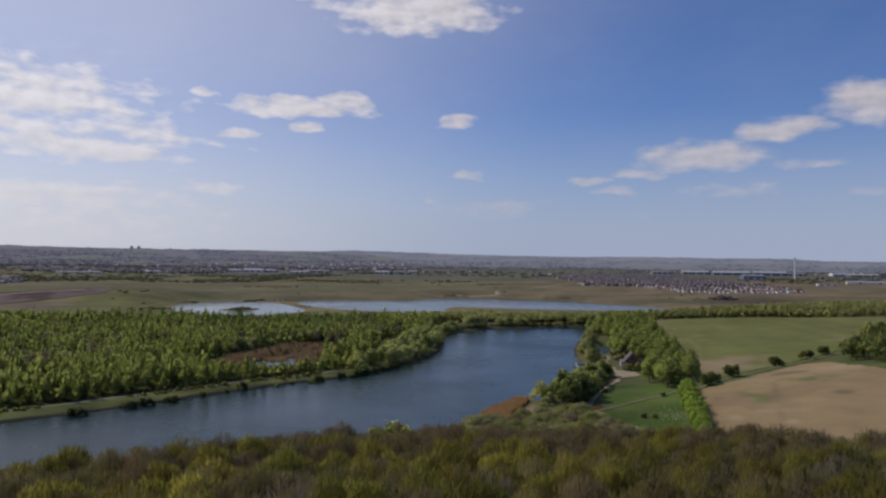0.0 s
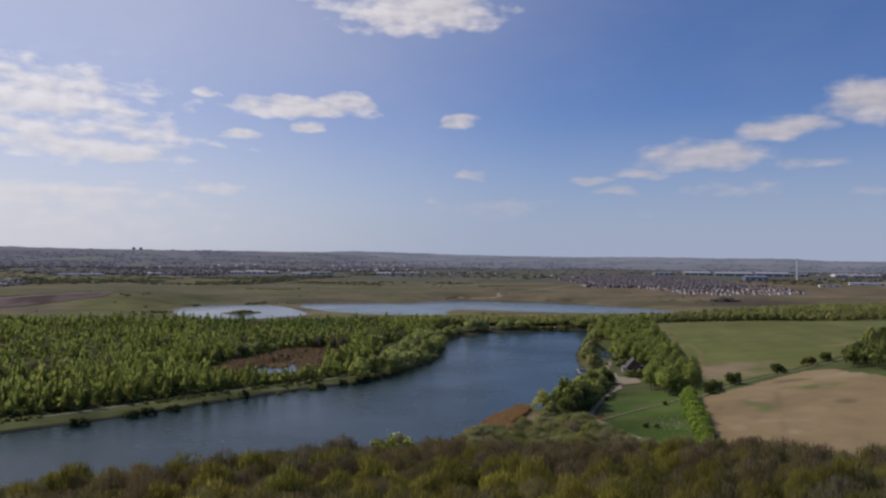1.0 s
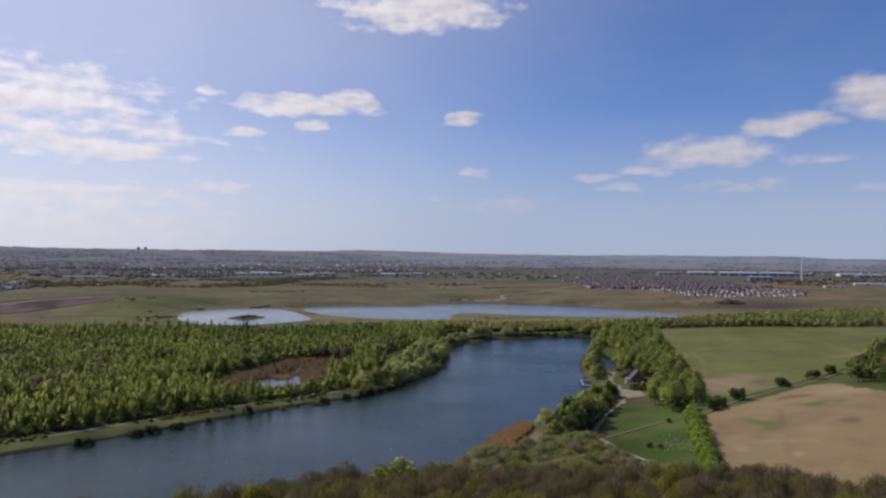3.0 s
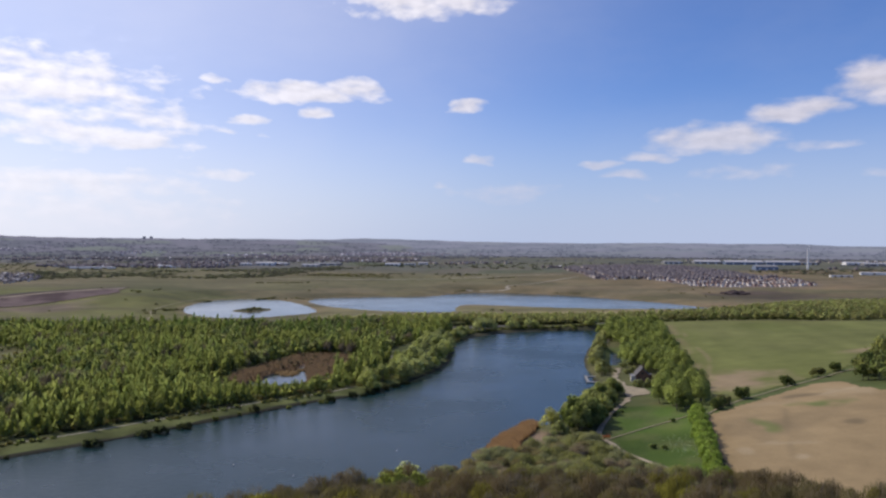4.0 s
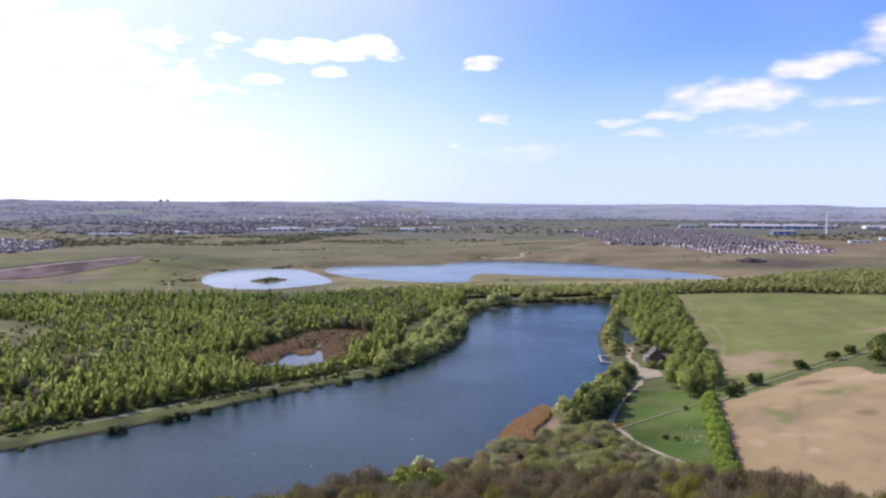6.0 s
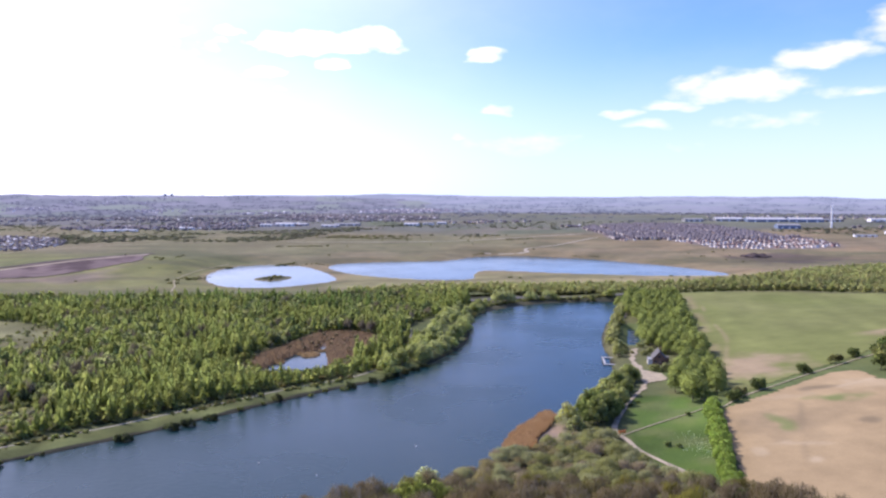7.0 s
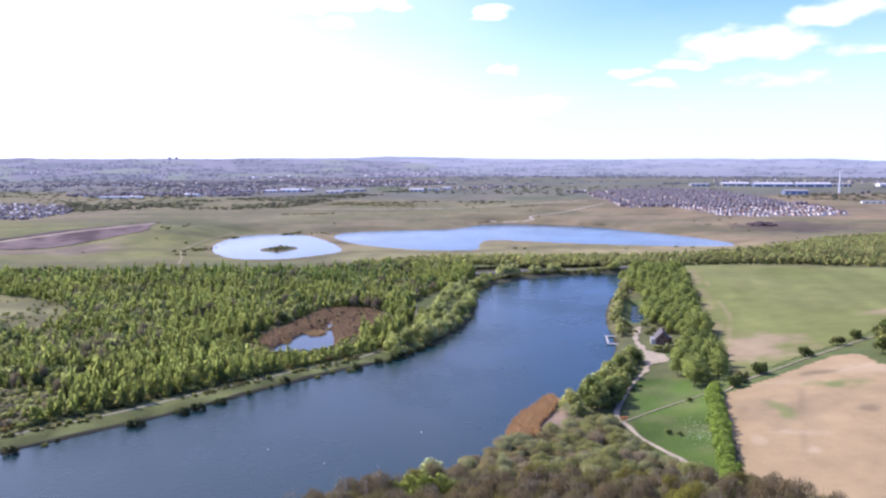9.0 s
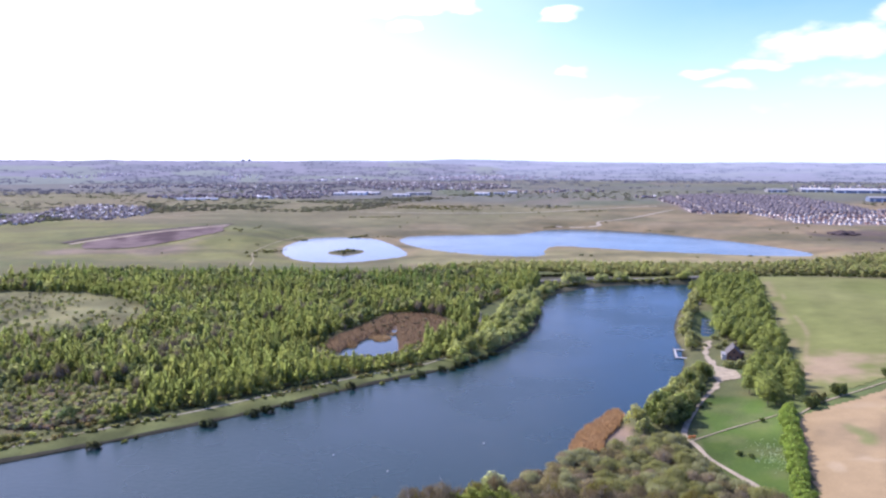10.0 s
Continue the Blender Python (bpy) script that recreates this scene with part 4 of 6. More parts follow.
def birch_wood():
    far = [even_lit_crown(make_tree(100 + i, "birch", 9.0, 190, 0.74, c, (0.3, 0.28, 0.25), True), 0.45) for i, c in enumerate(((FRESH, SPRING), (FRESH, SPRING), (MID, FRESH), (FRESH, (0.26, 0.27, 0.11)), (MID, SPRING)))]
    far += [make_tree(120 + i, "broad", 8.2, 260, 0.8, c, simple=True) for i, c in enumerate(((MID, FRESH), ((0.2, 0.215, 0.12), (0.25, 0.27, 0.15)), ((0.09, 0.125, 0.07), (0.13, 0.165, 0.09))))]
    far += [make_tree(130, "bare", 7.0, 220, 1.1, ((0.2, 0.17, 0.125), (0.23, 0.2, 0.145)), simple=True), make_tree(131, "willow", 7.0, 240, 0.85, (GREY_WILLOW, PALE_WILLOW), simple=True)]
    far += [make_tree(132, "birch", 9.5, 180, 0.74, ((0.11, 0.16, 0.06), (0.16, 0.21, 0.075)), (0.2, 0.19, 0.17), True), make_tree(133, "bush", 5.0, 110, 0.9, ((0.2, 0.19, 0.12), (0.24, 0.24, 0.14)), simple=True, thin=0.6)]

    def keep(x, y):
        rng = np.random.default_rng(4)
        thin = rng.random(len(x))
        ok = (signed(REED_BED, x, y) > 2) & ((signed(REED_POND, x, y) > 15) | (y > 385)) & ((signed(CLEARING, x, y) > 3) | (thin < 0.3 * (vnoise(x, y, 22, 77) > 0.55)))
        return ok & (signed(MAIN_LAKE, x, y) > 11.5) & ~((x < -158) & (y < 252) & (thin > 0.75))
    p = scatter(BIRCH_WOOD, 4.4, 41, keep)
    rng = np.random.default_rng(5)
    stand = vnoise(p[:, 0], p[:, 1], 38, 71)
    picks = np.where(stand < 0.44, rng.integers(0, 5, len(p)), rng.integers(0, 10, len(p)))
    picks = np.where((stand > 0.75) & (rng.random(len(p)) < 0.6), rng.integers(5, 10, len(p)), picks)
    back = ramp(505, 545, p[:, 1] + 40 * (vnoise(p[:, 0], p[:, 1], 45, 73) - 0.5)) * (p[:, 0] < -70)
    picks = np.where(rng.random(len(p)) < 0.7 * back, rng.choice([10, 10, 6, 9, 6, 7], len(p)), picks)
    scrubby = ramp(0.5, 0.62, vnoise(p[:, 0], p[:, 1], 55, 74)) * ramp(-150, -215, p[:, 0]) * ramp(520, 480, p[:, 1])
    picks = np.where(rng.random(len(p)) < 0.4 * scrubby, rng.choice([6, 9, 11, 8], len(p)), picks)
    marsh = np.hypot((p[:, 0] + 205) / 36, (p[:, 1] - 258) / 26) < 0.9 + 0.4 * vnoise(p[:, 0], p[:, 1], 12, 76)
    picks = np.where(marsh, rng.choice([11, 9, 6, 3, 4], len(p)), picks)
    scales = (0.62 + 0.62 * rng.random(len(p))) * (0.82 + 0.45 * vnoise(p[:, 0], p[:, 1], 30, 72)) * np.where((picks > 4) & (picks != 10), 0.95, 1.0)
    scales = np.where(signed(CLEARING, p[:, 0], p[:, 1]) < 3, scales * 0.5, scales)
    scales = np.where(marsh, scales * 0.6, scales)
    scales = np.where((signed(REED_POND, p[:, 0], p[:, 1]) < 30) & (p[:, 1] < 372), scales * 0.62, scales)
    picks = np.where(signed(CLEARING, p[:, 0], p[:, 1]) < 3, rng.choice([6, 9, 11, 11], len(p)), picks)
    # the stretch along the lake bank stands tree by tree
    edge = signed(MAIN_LAKE, p[:, 0], p[:, 1])
    front = (p[:, 0] > -185) & (p[:, 0] < -50) & (edge < np.sort(edge[(p[:, 0] > -185) & (p[:, 0] < -50)])[285])
    names = ["birch_tree"] * 5 + ["broadleaf_tree"] * 3 + ["bare_shrub_tree", "willow_tree", "birch_tree", "scrub_bush"]
    labels = ["slender young birch in fresh light green leaf"] * 5 + ["rounded green broadleaf tree at the wood's edge"] * 3 + ["leafless brown scrub tree on the lake bank", "grey-green willow at the wood's edge", "dark green birch in the wood", "grey-brown scrub at the wood's edge"]
    masters = {}
    for i in sorted(set(picks[front].tolist())):
        masters[i] = tree_thing(names[i], far[i], labels[i], "tree", "trees along the lake bank")
    keys = sorted(masters)
    plant([masters[k] for k in keys], p[front], [keys.index(k) for k in picks[front]], scales[front], 6)
    joined_trees("birch_woodland", far, p[~front], picks[~front], scales[~front], "dense young birch woodland in fresh spring leaf", 7, 0.14)
    q = scatter(CLEARING, 7.5, 43, lambda x, y: vnoise(x, y, 28, 48) > 0.4)
    low = [make_tree(170 + i, "bush", 1.9, 60, 0.6, c, simple=True) for i, c in enumerate(((OLIVE, FRESH), ((0.24, 0.21, 0.13), OLIVE), (MID, FRESH)))]
    joined_trees("clearing_scrub", low, q, rng.integers(0, 3, len(q)), 0.4 + 0.9 * rng.random(len(q)) ** 2, "low scrub in the grassy woodland clearing", 11)
    under = [make_tree(160 + i, "bush", 3.8, 40, 1.05, c, simple=True) for i, c in enumerate(((FRESH, SPRING), (OLIVE, FRESH), (MID, FRESH)))]
    q = scatter(BIRCH_WOOD, 5.2, 42, keep)
    q = q[(np.hypot((q[:, 0] + 205) / 36, (q[:, 1] - 258) / 26) > 1.15) & (signed(CLEARING, q[:, 0], q[:, 1]) > 4)]
    joined_trees("woodland_undergrowth", under, q, rng.integers(0, 3, len(q)), 0.7 + 0.8 * rng.random(len(q)), "brambles and saplings under the birch wood", 10)
    brown = [spread_out(make_tree(180 + i, "bush", 2.6, 60, 0.75, c, simple=True, thin=0.5), 1.5, 1.5, 1.0) for i, c in enumerate((((0.33, 0.25, 0.18), (0.38, 0.29, 0.21)), ((0.31, 0.27, 0.18), (0.36, 0.32, 0.2)), ((0.3, 0.3, 0.14), (0.34, 0.345, 0.16))))]
    q = scatter(BIRCH_WOOD, 2.9, 44, lambda x, y: (np.hypot((x + 205) / 36, (y - 258) / 26) < 0.95 + 0.3 * vnoise(x, y, 12, 76)) & (signed(MAIN_LAKE, x, y) > 12.5))
    joined_trees("brown_thicket", brown, q, rng.choice([0, 1, 1, 2, 2], len(q)), 0.6 + 0.6 * rng.random(len(q)), "low brown thicket at the wood's near corner", 13, 0.15)
    # scrub between the trees and the bank path
    line = line_through([(-200, 212), (-176, 235), (-142, 266), (-106, 302), (-84, 323), (-61, 346), (-48, 374), (-44, 405), (-44, 440)], 1.0)
    q = line[rng.integers(0, len(line), 330)] + np.stack([rng.normal(-1.7, 1.3, 330), rng.normal(1.7, 1.3, 330)], 1)
    low = [make_tree(140 + i, "bush", 2.6, 90, 0.6, c) for i, c in enumerate(((OLIVE, MID), (TWIG, OLIVE), (FRESH, LIME), (GREY_WILLOW, OLIVE)))]
    joined_trees("path_scrub", low, q, rng.integers(0, 4, 330), 0.45 + 0.75 * rng.random(330), "mixed low scrub along the bank path", 8)
    # tussocks and briars on the bank between path and water
    q = line[rng.integers(0, len(line), 420)] + np.stack([rng.uniform(1.0, 5.6, 420), rng.uniform(-5.6, -1.0, 420)], 1)
    q = q[(signed(MAIN_LAKE, q[:, 0], q[:, 1]) > 0.5) & (vnoise(q[:, 0], q[:, 1], 13, 78) > 0.35)]
    tuft = [spread_out(make_tree(145 + i, "bush", 1.1, 60, 0.4, c, simple=True), 1.35, 1.35, 0.9) for i, c in enumerate(((OLIVE, FRESH), ((0.25, 0.24, 0.12), OLIVE), (MID, FRESH), ((0.26, 0.21, 0.14), OLIVE)))]
    joined_trees("bank_tussocks", tuft, q, rng.integers(0, 4, len(q)), 0.5 + 1.1 * rng.random(len(q)) ** 2, "rough grass tussocks and briars on the lake bank", 14)
    t = rng.random(46)
    q = np.stack([-37.0 + 2.0 * t + rng.normal(size=46) * 1.0, 372 + 72 * t], 1)
    q = np.concatenate([q, np.stack([-43.0 + 1.5 * t[:30] + rng.normal(size=30) * 0.8, 378 + 80 * t[:30]], 1)])
    joined_trees("path_saplings", far, q, rng.choice([0, 1, 4, 9], len(q)), 0.35 + 0.35 * rng.random(len(q)), "birch and willow saplings beside the path", 12)


FAR_WILLOWS = [(25.0, 588.0), (30.0, 591.0), (20.0, 583.0), (47.0, 604.0), (52.0, 606.0), (64.0, 612.0), (69.0, 613.0), (117.0, 620.0), (122.0, 622.0), (9.0, 566.0)]


def lake_margin():
    """Willows round the lake's far left bend, bushes in the water's edge and the trees on the far bank."""
    wil = [even_lit_crown(make_tree(200 + i, "willow", 8.6, 760, 0.62, c), 0.5) for i, c in enumerate((((0.33, 0.35, 0.2), (0.42, 0.44, 0.23)), (PALE_WILLOW, LIME), (FRESH, GREY_WILLOW)))]
    masters = [tree_thing("willow_tree", k, "broad pale green willow on the lake shore", "tree", "willows round the lake") for k in wil]
    rng = np.random.default_rng(21)
    pts = []
    for a, b, n in (((-46, 352), (-20, 398), 13), ((-20, 398), (-10, 440), 11), ((-9, 440), (-7, 512), 15), ((-30, 400), (-22, 470), 12), ((-24, 480), (-10, 545), 12), ((-5, 525), (6, 566), 7)):
        for i in range(n):
            t = (i + rng.random()) / n
            pts.append((a[0] + (b[0] - a[0]) * t + rng.normal() * 2.5, a[1] + (b[1] - a[1]) * t + rng.normal() * 2.5))
    pts += FAR_WILLOWS
    pts = np.array(pts)
    pts = pts[signed(MAIN_LAKE, pts[:, 0], pts[:, 1]) > 0.8]
    sc = np.where(pts[:, 1] > 575, np.where((pts[:, 0] > 18) & (pts[:, 0] < 34), 1.45, 0.95) + 0.25 * rng.random(len(pts)), 0.75 + 0.5 * rng.random(len(pts)))
    plant(masters, pts, np.where(pts[:, 1] > 580, rng.integers(0, 2, len(pts)), rng.integers(0, 3, len(pts))).tolist(), sc, 22)
    # dark-tinted scrub doubles as the shade band at the far belt's foot
    t = np.linspace(0, 1, 110)
    bank = np.stack([-45 + 190 * t, 608 + 45 * np.sin(t * 1.75) - 10 * t + rng.normal(size=110)], 1)
    dark = make_tree(215, "bush", 3.2, 110, 0.8, ((0.05, 0.06, 0.03), (0.08, 0.085, 0.045)), (0.07, 0.06, 0.05), simple=True)
    joined_trees("embankment_scrub", [dark], bank, np.zeros(110, int), 0.8 + 0.4 * rng.random(110), "dark scrub and shade band along the far embankment", 24)
    line = line_through([(-2, 520), (2, 546), (11, 566), (30, 588), (52, 604), (86, 614), (124, 621)], 1.0)
    q = line[rng.integers(0, len(line), 330)] + rng.normal(size=(330, 2)) * 2.2 + np.array((-1.5, 3.5))
    q = q[signed(MAIN_LAKE, q[:, 0], q[:, 1]) > 0.6]
    pale = [make_tree(216 + i, "bush", 2.2, 70, 0.6, c, simple=True) for i, c in enumerate((((0.2, 0.2, 0.1), (0.26, 0.26, 0.14)), (OLIVE, GREY_WILLOW), ((0.12, 0.13, 0.06), OLIVE)))]
    joined_trees("far_shore_scrub", pale, q, rng.integers(0, 3, len(q)), 0.5 + 0.8 * rng.random(len(q)), "pale low scrub along the far shore", 25)
    bush = [make_tree(220 + i, "bush", 3.6, 520, 0.42, c) for i, c in enumerate((((0.06, 0.075, 0.045), (0.105, 0.12, 0.07)), (MID, OLIVE), ((0.1, 0.1, 0.06), (0.12, 0.13, 0.07))))]
    masters = [tree_thing("shore_bush", k, "dark scrubby bush at the water's edge", "bush", "bushes on the bank") for k in bush]
    pts = [(-129, 252), (-117, 265), (-112, 270), (-106, 277), (-98, 289), (-86, 304), (-73, 313), (-60, 324), (-57, 328), (-160, 225), (-152, 232), (-48, 337), (-44, 340), (-150, 236), (-91, 298), (-68, 320)]
    pts += [(-41, 345), (-38, 350), (-34, 356), (-30, 362), (-26, 370)]
    pts += [(-12.0, 590.0), (-9.0, 593.0), (-3.0, 594.0), (4.0, 588.0), (10.0, 590.0), (14.0, 588.0), (35.0, 603.0), (39.0, 604.0), (74.0, 609.0), (84.0, 611.0), (88.0, 611.0), (91.0, 612.0), (99.0, 611.0), (103.0, 612.0), (107.0, 612.0), (112.0, 612.0), (-16.0, 586.0), (-20.0, 580.0), (59.0, 607.0), (78.0, 609.0)]
    pts = np.array(pts, float)
    pts = np.where((signed(MAIN_LAKE, pts[:, 0], pts[:, 1]) < 0.3)[:, None] & (pts[:, 1:] > 500), pts + np.array((-3.0, 8.0)), pts)
    sc = np.array([1.5, 1.45, 1.35, 1.3, 0.7, 1.2, 0.7, 1.0, 1.3, 1.2, 0.6, 1.2, 1.1, 0.5, 0.5, 0.6] + [1.2] * 5 + [0.9, 1.2, 0.7, 1.4, 1.0] * 4)
    plant(masters, pts, [0, 0, 0, 0, 1, 2, 1, 1, 0, 2, 1, 0, 0, 2, 1, 1, 0, 0, 2, 0, 0] + [1, 2, 0, 1, 0] * 4, sc, 23)


def east_side():
    """Trees between lake, clubhouse and fields, the meadow hedge and the trees along the farm track."""
    rng = np.random.default_rng(31)
    kinds = [even_lit_crown(make_tree(300 + i, "broad", 10.4, 1300, 0.5, c), 0.45) for i, c in enumerate(((MID, FRESH), (DEEP, MID), (FRESH, (0.3, 0.34, 0.13)), (FRESH, (0.27, 0.3, 0.11))))]
    masters = [tree_thing("belt_tree", k, "full green broadleaf tree in the belt beside the field", "tree", "belt beside the field") for k in kinds]
    p = scatter(EAST_BELT, 5.8, 32)
    plant(masters, p, rng.choice([0, 2, 2, 3, 3, 1], len(p)).tolist(), 0.74 + 0.46 * rng.random(len(p)), 33)
    wil = [make_tree(320 + i, "willow", 9.0, 1000, 0.7, c) for i, c in enumerate((((0.3, 0.31, 0.14), (0.36, 0.37, 0.17)), (FRESH, (0.32, 0.34, 0.16)), (DEEP, MID)))]
    masters = [tree_thing("shore_tree", k, "bushy yellow-green tree on the lake shore", "tree", "trees between lake and path") for k in wil]
    p = scatter(SHORE_TREES, 4.7, 34)
    dark = (p[:, 1] < 286) & (p[:, 0] > 45)
    plant(masters, p, np.where(dark, rng.choice([2, 2, 2, 2, 1], len(p)), rng.choice([0, 0, 0, 1], len(p))).tolist(), np.where(dark, 1.05, 0.9) * (0.72 + 0.5 * rng.random(len(p))), 35)
    masters = [tree_thing("lagoon_willow", make_tree(330 + i, "willow", 7.5, 700, 0.65, c), "pale willow on the spit beside the lagoon", "tree", "willows on the spit") for i, c in enumerate((((0.33, 0.34, 0.2), (0.42, 0.42, 0.22)), (OLIVE, PALE_WILLOW)))]
    p = np.concatenate([scatter(LAGOON_TREES, 3.7, 36), np.array([(81.5, 397.0), (82.5, 404.0), (84.0, 410.0), (85.5, 417.0), (87.0, 411.0), (80.8, 391.0)])])
    plant(masters, p, rng.integers(0, 2, len(p)).tolist(), 0.6 + 0.4 * rng.random(len(p)), 37)
    # single willow by the brown reeds
    plant([tree_thing("reed_willow", even_lit_crown(make_tree(340, "willow", 9.0, 1700, 0.5, ((0.45, 0.44, 0.22), (0.37, 0.37, 0.17))), 0.5), "pale yellow willow beside the brown reeds", "tree", "")], np.array([(36.6, 267.5)]), [0], [1.12], 38)
    plant([tree_thing("grey_willow", make_tree(341, "willow", 6.0, 600, 0.55, (GREY_WILLOW, PALE_WILLOW)), "grey willow beside the brown reeds", "tree", "")], np.array([(39.0, 263.0)]), [0], [1.15], 39)
    # round trees along the farm track
    track = [make_tree(350 + i, "bush", 5.6, 800, 0.5, c) for i, c in enumerate((((0.09, 0.11, 0.05), MID), ((0.12, 0.12, 0.07), OLIVE)))]
    masters = [tree_thing("track_tree", k, "small round tree beside the farm track", "tree", "trees along the farm track") for k in track]
    pts = np.array([(105.5, 286.0), (109.0, 289.5), (121.0, 299.0), (149.5, 321.0), (171.5, 337.0), (185.5, 346.5), (205.0, 359.0), (113.5, 295.5)])
    plant(masters, pts, [0, 1, 0, 0, 1, 0, 0, 1], np.array([1.15, 0.95, 1.35, 1.15, 1.05, 1.1, 1.15, 0.5]), 41)
    # hedge between meadow and ploughed field
    hed = [spread_out(make_tree(360 + i, "hedge", 4.8, 620, 0.42, c), 1.05, 1.05, 1.02) for i, c in enumerate((((0.24, 0.32, 0.085), (0.3, 0.38, 0.1)), ((0.23, 0.3, 0.08), (0.29, 0.36, 0.1)), ((0.25, 0.32, 0.085), (0.28, 0.35, 0.095))))]
    masters = [tree_thing("hedge_bush", k, "bright green hawthorn bush in the meadow hedge", "hedge", "meadow hedge") for k in hed]
    pts = []
    for i in range(180):
        t = i / 179
        pts.append((95.0 - 22.0 * t + rng.normal() * 0.8, 281 - 87 * t + rng.normal()))
    pts = np.array(pts)
    plant(masters, pts, rng.integers(0, 3, len(pts)).tolist(), 0.88 + 0.2 * rng.random(len(pts)), 42)
    low = [make_tree(370 + i, "bush", 1.5, 130, 0.35, (DEEP, MID)) for i in range(2)]
    masters = [tree_thing("meadow_shrub", k, "small dark shrub in the green meadow", "bush", "meadow shrubs") for k in low]
    plant(masters, np.array([(68.5, 245.0), (71.5, 242.5), (66.0, 292.0), (84.0, 274.0), (70.0, 296.0)]), [0, 1, 0, 1, 0], np.array([1.5, 1.2, 1.1, 1.4, 1.0]), 43)
    yard = [make_tree(375 + i, "bush", 3.0, 330, 0.45, (OLIVE, GREY_WILLOW)) for i in range(2)]
    masters = [tree_thing("garden_bush", k, "rounded grey-green bush before the clubhouse", "bush", "clubhouse bushes") for k in yard]
    plant(masters, np.array([(92.0, 357.0), (95.0, 355.0), (98.5, 356.0), (102.0, 359.5), (89.5, 396.0), (95.0, 392.0), (104.5, 368.0), (98.0, 412.0), (103.0, 418.0), (88.0, 408.0), (86.5, 399.0), (100.0, 398.0), (106.0, 392.0), (84.0, 402.0)]), [0, 1, 0, 1, 1, 0, 0, 1, 0, 1, 0, 1, 0, 1], np.array([1.5, 1.7, 1.6, 1.3, 0.9, 1.2, 1.3, 1.4, 1.6, 1.2, 1.1, 1.4, 1.6, 0.9]), 44)
    # dark hedgerow at the field's far edge
    hed = make_tree(380, "bush", 3.2, 120, 0.8, (DEEP, (0.06, 0.07, 0.03)))
    t = np.linspace(0, 1, 60)
    pts = np.stack([178 + 118 * t + rng.normal(size=60), 628 - 22 * t - 32 * t ** 2 + rng.normal(size=60)], 1)
    joined_trees("field_hedgerow", [hed], pts, np.zeros(60, int), 0.6 + 0.35 * rng.random(60), "dark clipped hedgerow at the field's far edge", 45)
    wood = [make_tree(390 + i, "broad", 9.0, 230, 1.0, c, simple=True) for i, c in enumerate((((0.085, 0.10, 0.04), DEEP), (DEEP, OLIVE)))]
    p = scatter(EAST_WOOD, 7.0, 46, lambda x, y: (x < 290) & (y < 400))
    joined_trees("east_woodland", wood, p, rng.integers(0, 2, len(p)), 0.8 + 0.4 * rng.random(len(p)), "dark green woodland beyond the ploughed field", 47)


def far_belt():
    kinds = [even_lit_crown(make_tree(400 + i, "broad", 6.6, 105, 1.1, c, (0.12, 0.12, 0.07), simple=True), 0.6) for i, c in enumerate((((0.26, 0.275, 0.135), (0.31, 0.325, 0.165)), (FRESH, (0.28, 0.29, 0.145)), ((0.25, 0.24, 0.13), (0.29, 0.285, 0.145)), ((0.3, 0.29, 0.15), (0.34, 0.33, 0.175))))]
    kinds += [even_lit_crown(make_tree(410, "bush", 5.5, 80, 1.1, ((0.27, 0.265, 0.14), (0.31, 0.3, 0.16)), (0.12, 0.12, 0.07), simple=True), 0.6)]
    p = scatter(FAR_BELT, 5.6, 51)
    rng = np.random.default_rng(52)
    joined_trees("far_tree_belt", kinds, p, rng.integers(0, 5, len(p)), 0.78 + 0.28 * rng.random(len(p)), "mixed green tree belt beyond the lake", 53, 0.1)
    low = [even_lit_crown(make_tree(415 + i, "bush", 3.4, 26, 1.5, c, (0.12, 0.12, 0.07), simple=True), 0.6) for i, c in enumerate((((0.27, 0.28, 0.135), (0.32, 0.325, 0.16)), ((0.3, 0.29, 0.15), (0.35, 0.34, 0.175))))]
    q = scatter(FAR_BELT, 5.6, 54)
    joined_trees("belt_undergrowth", low, q, rng.integers(0, 2, len(q)), 0.8 + 0.5 * rng.random(len(q)), "pale scrub filling the far tree belt", 55, 0.1)


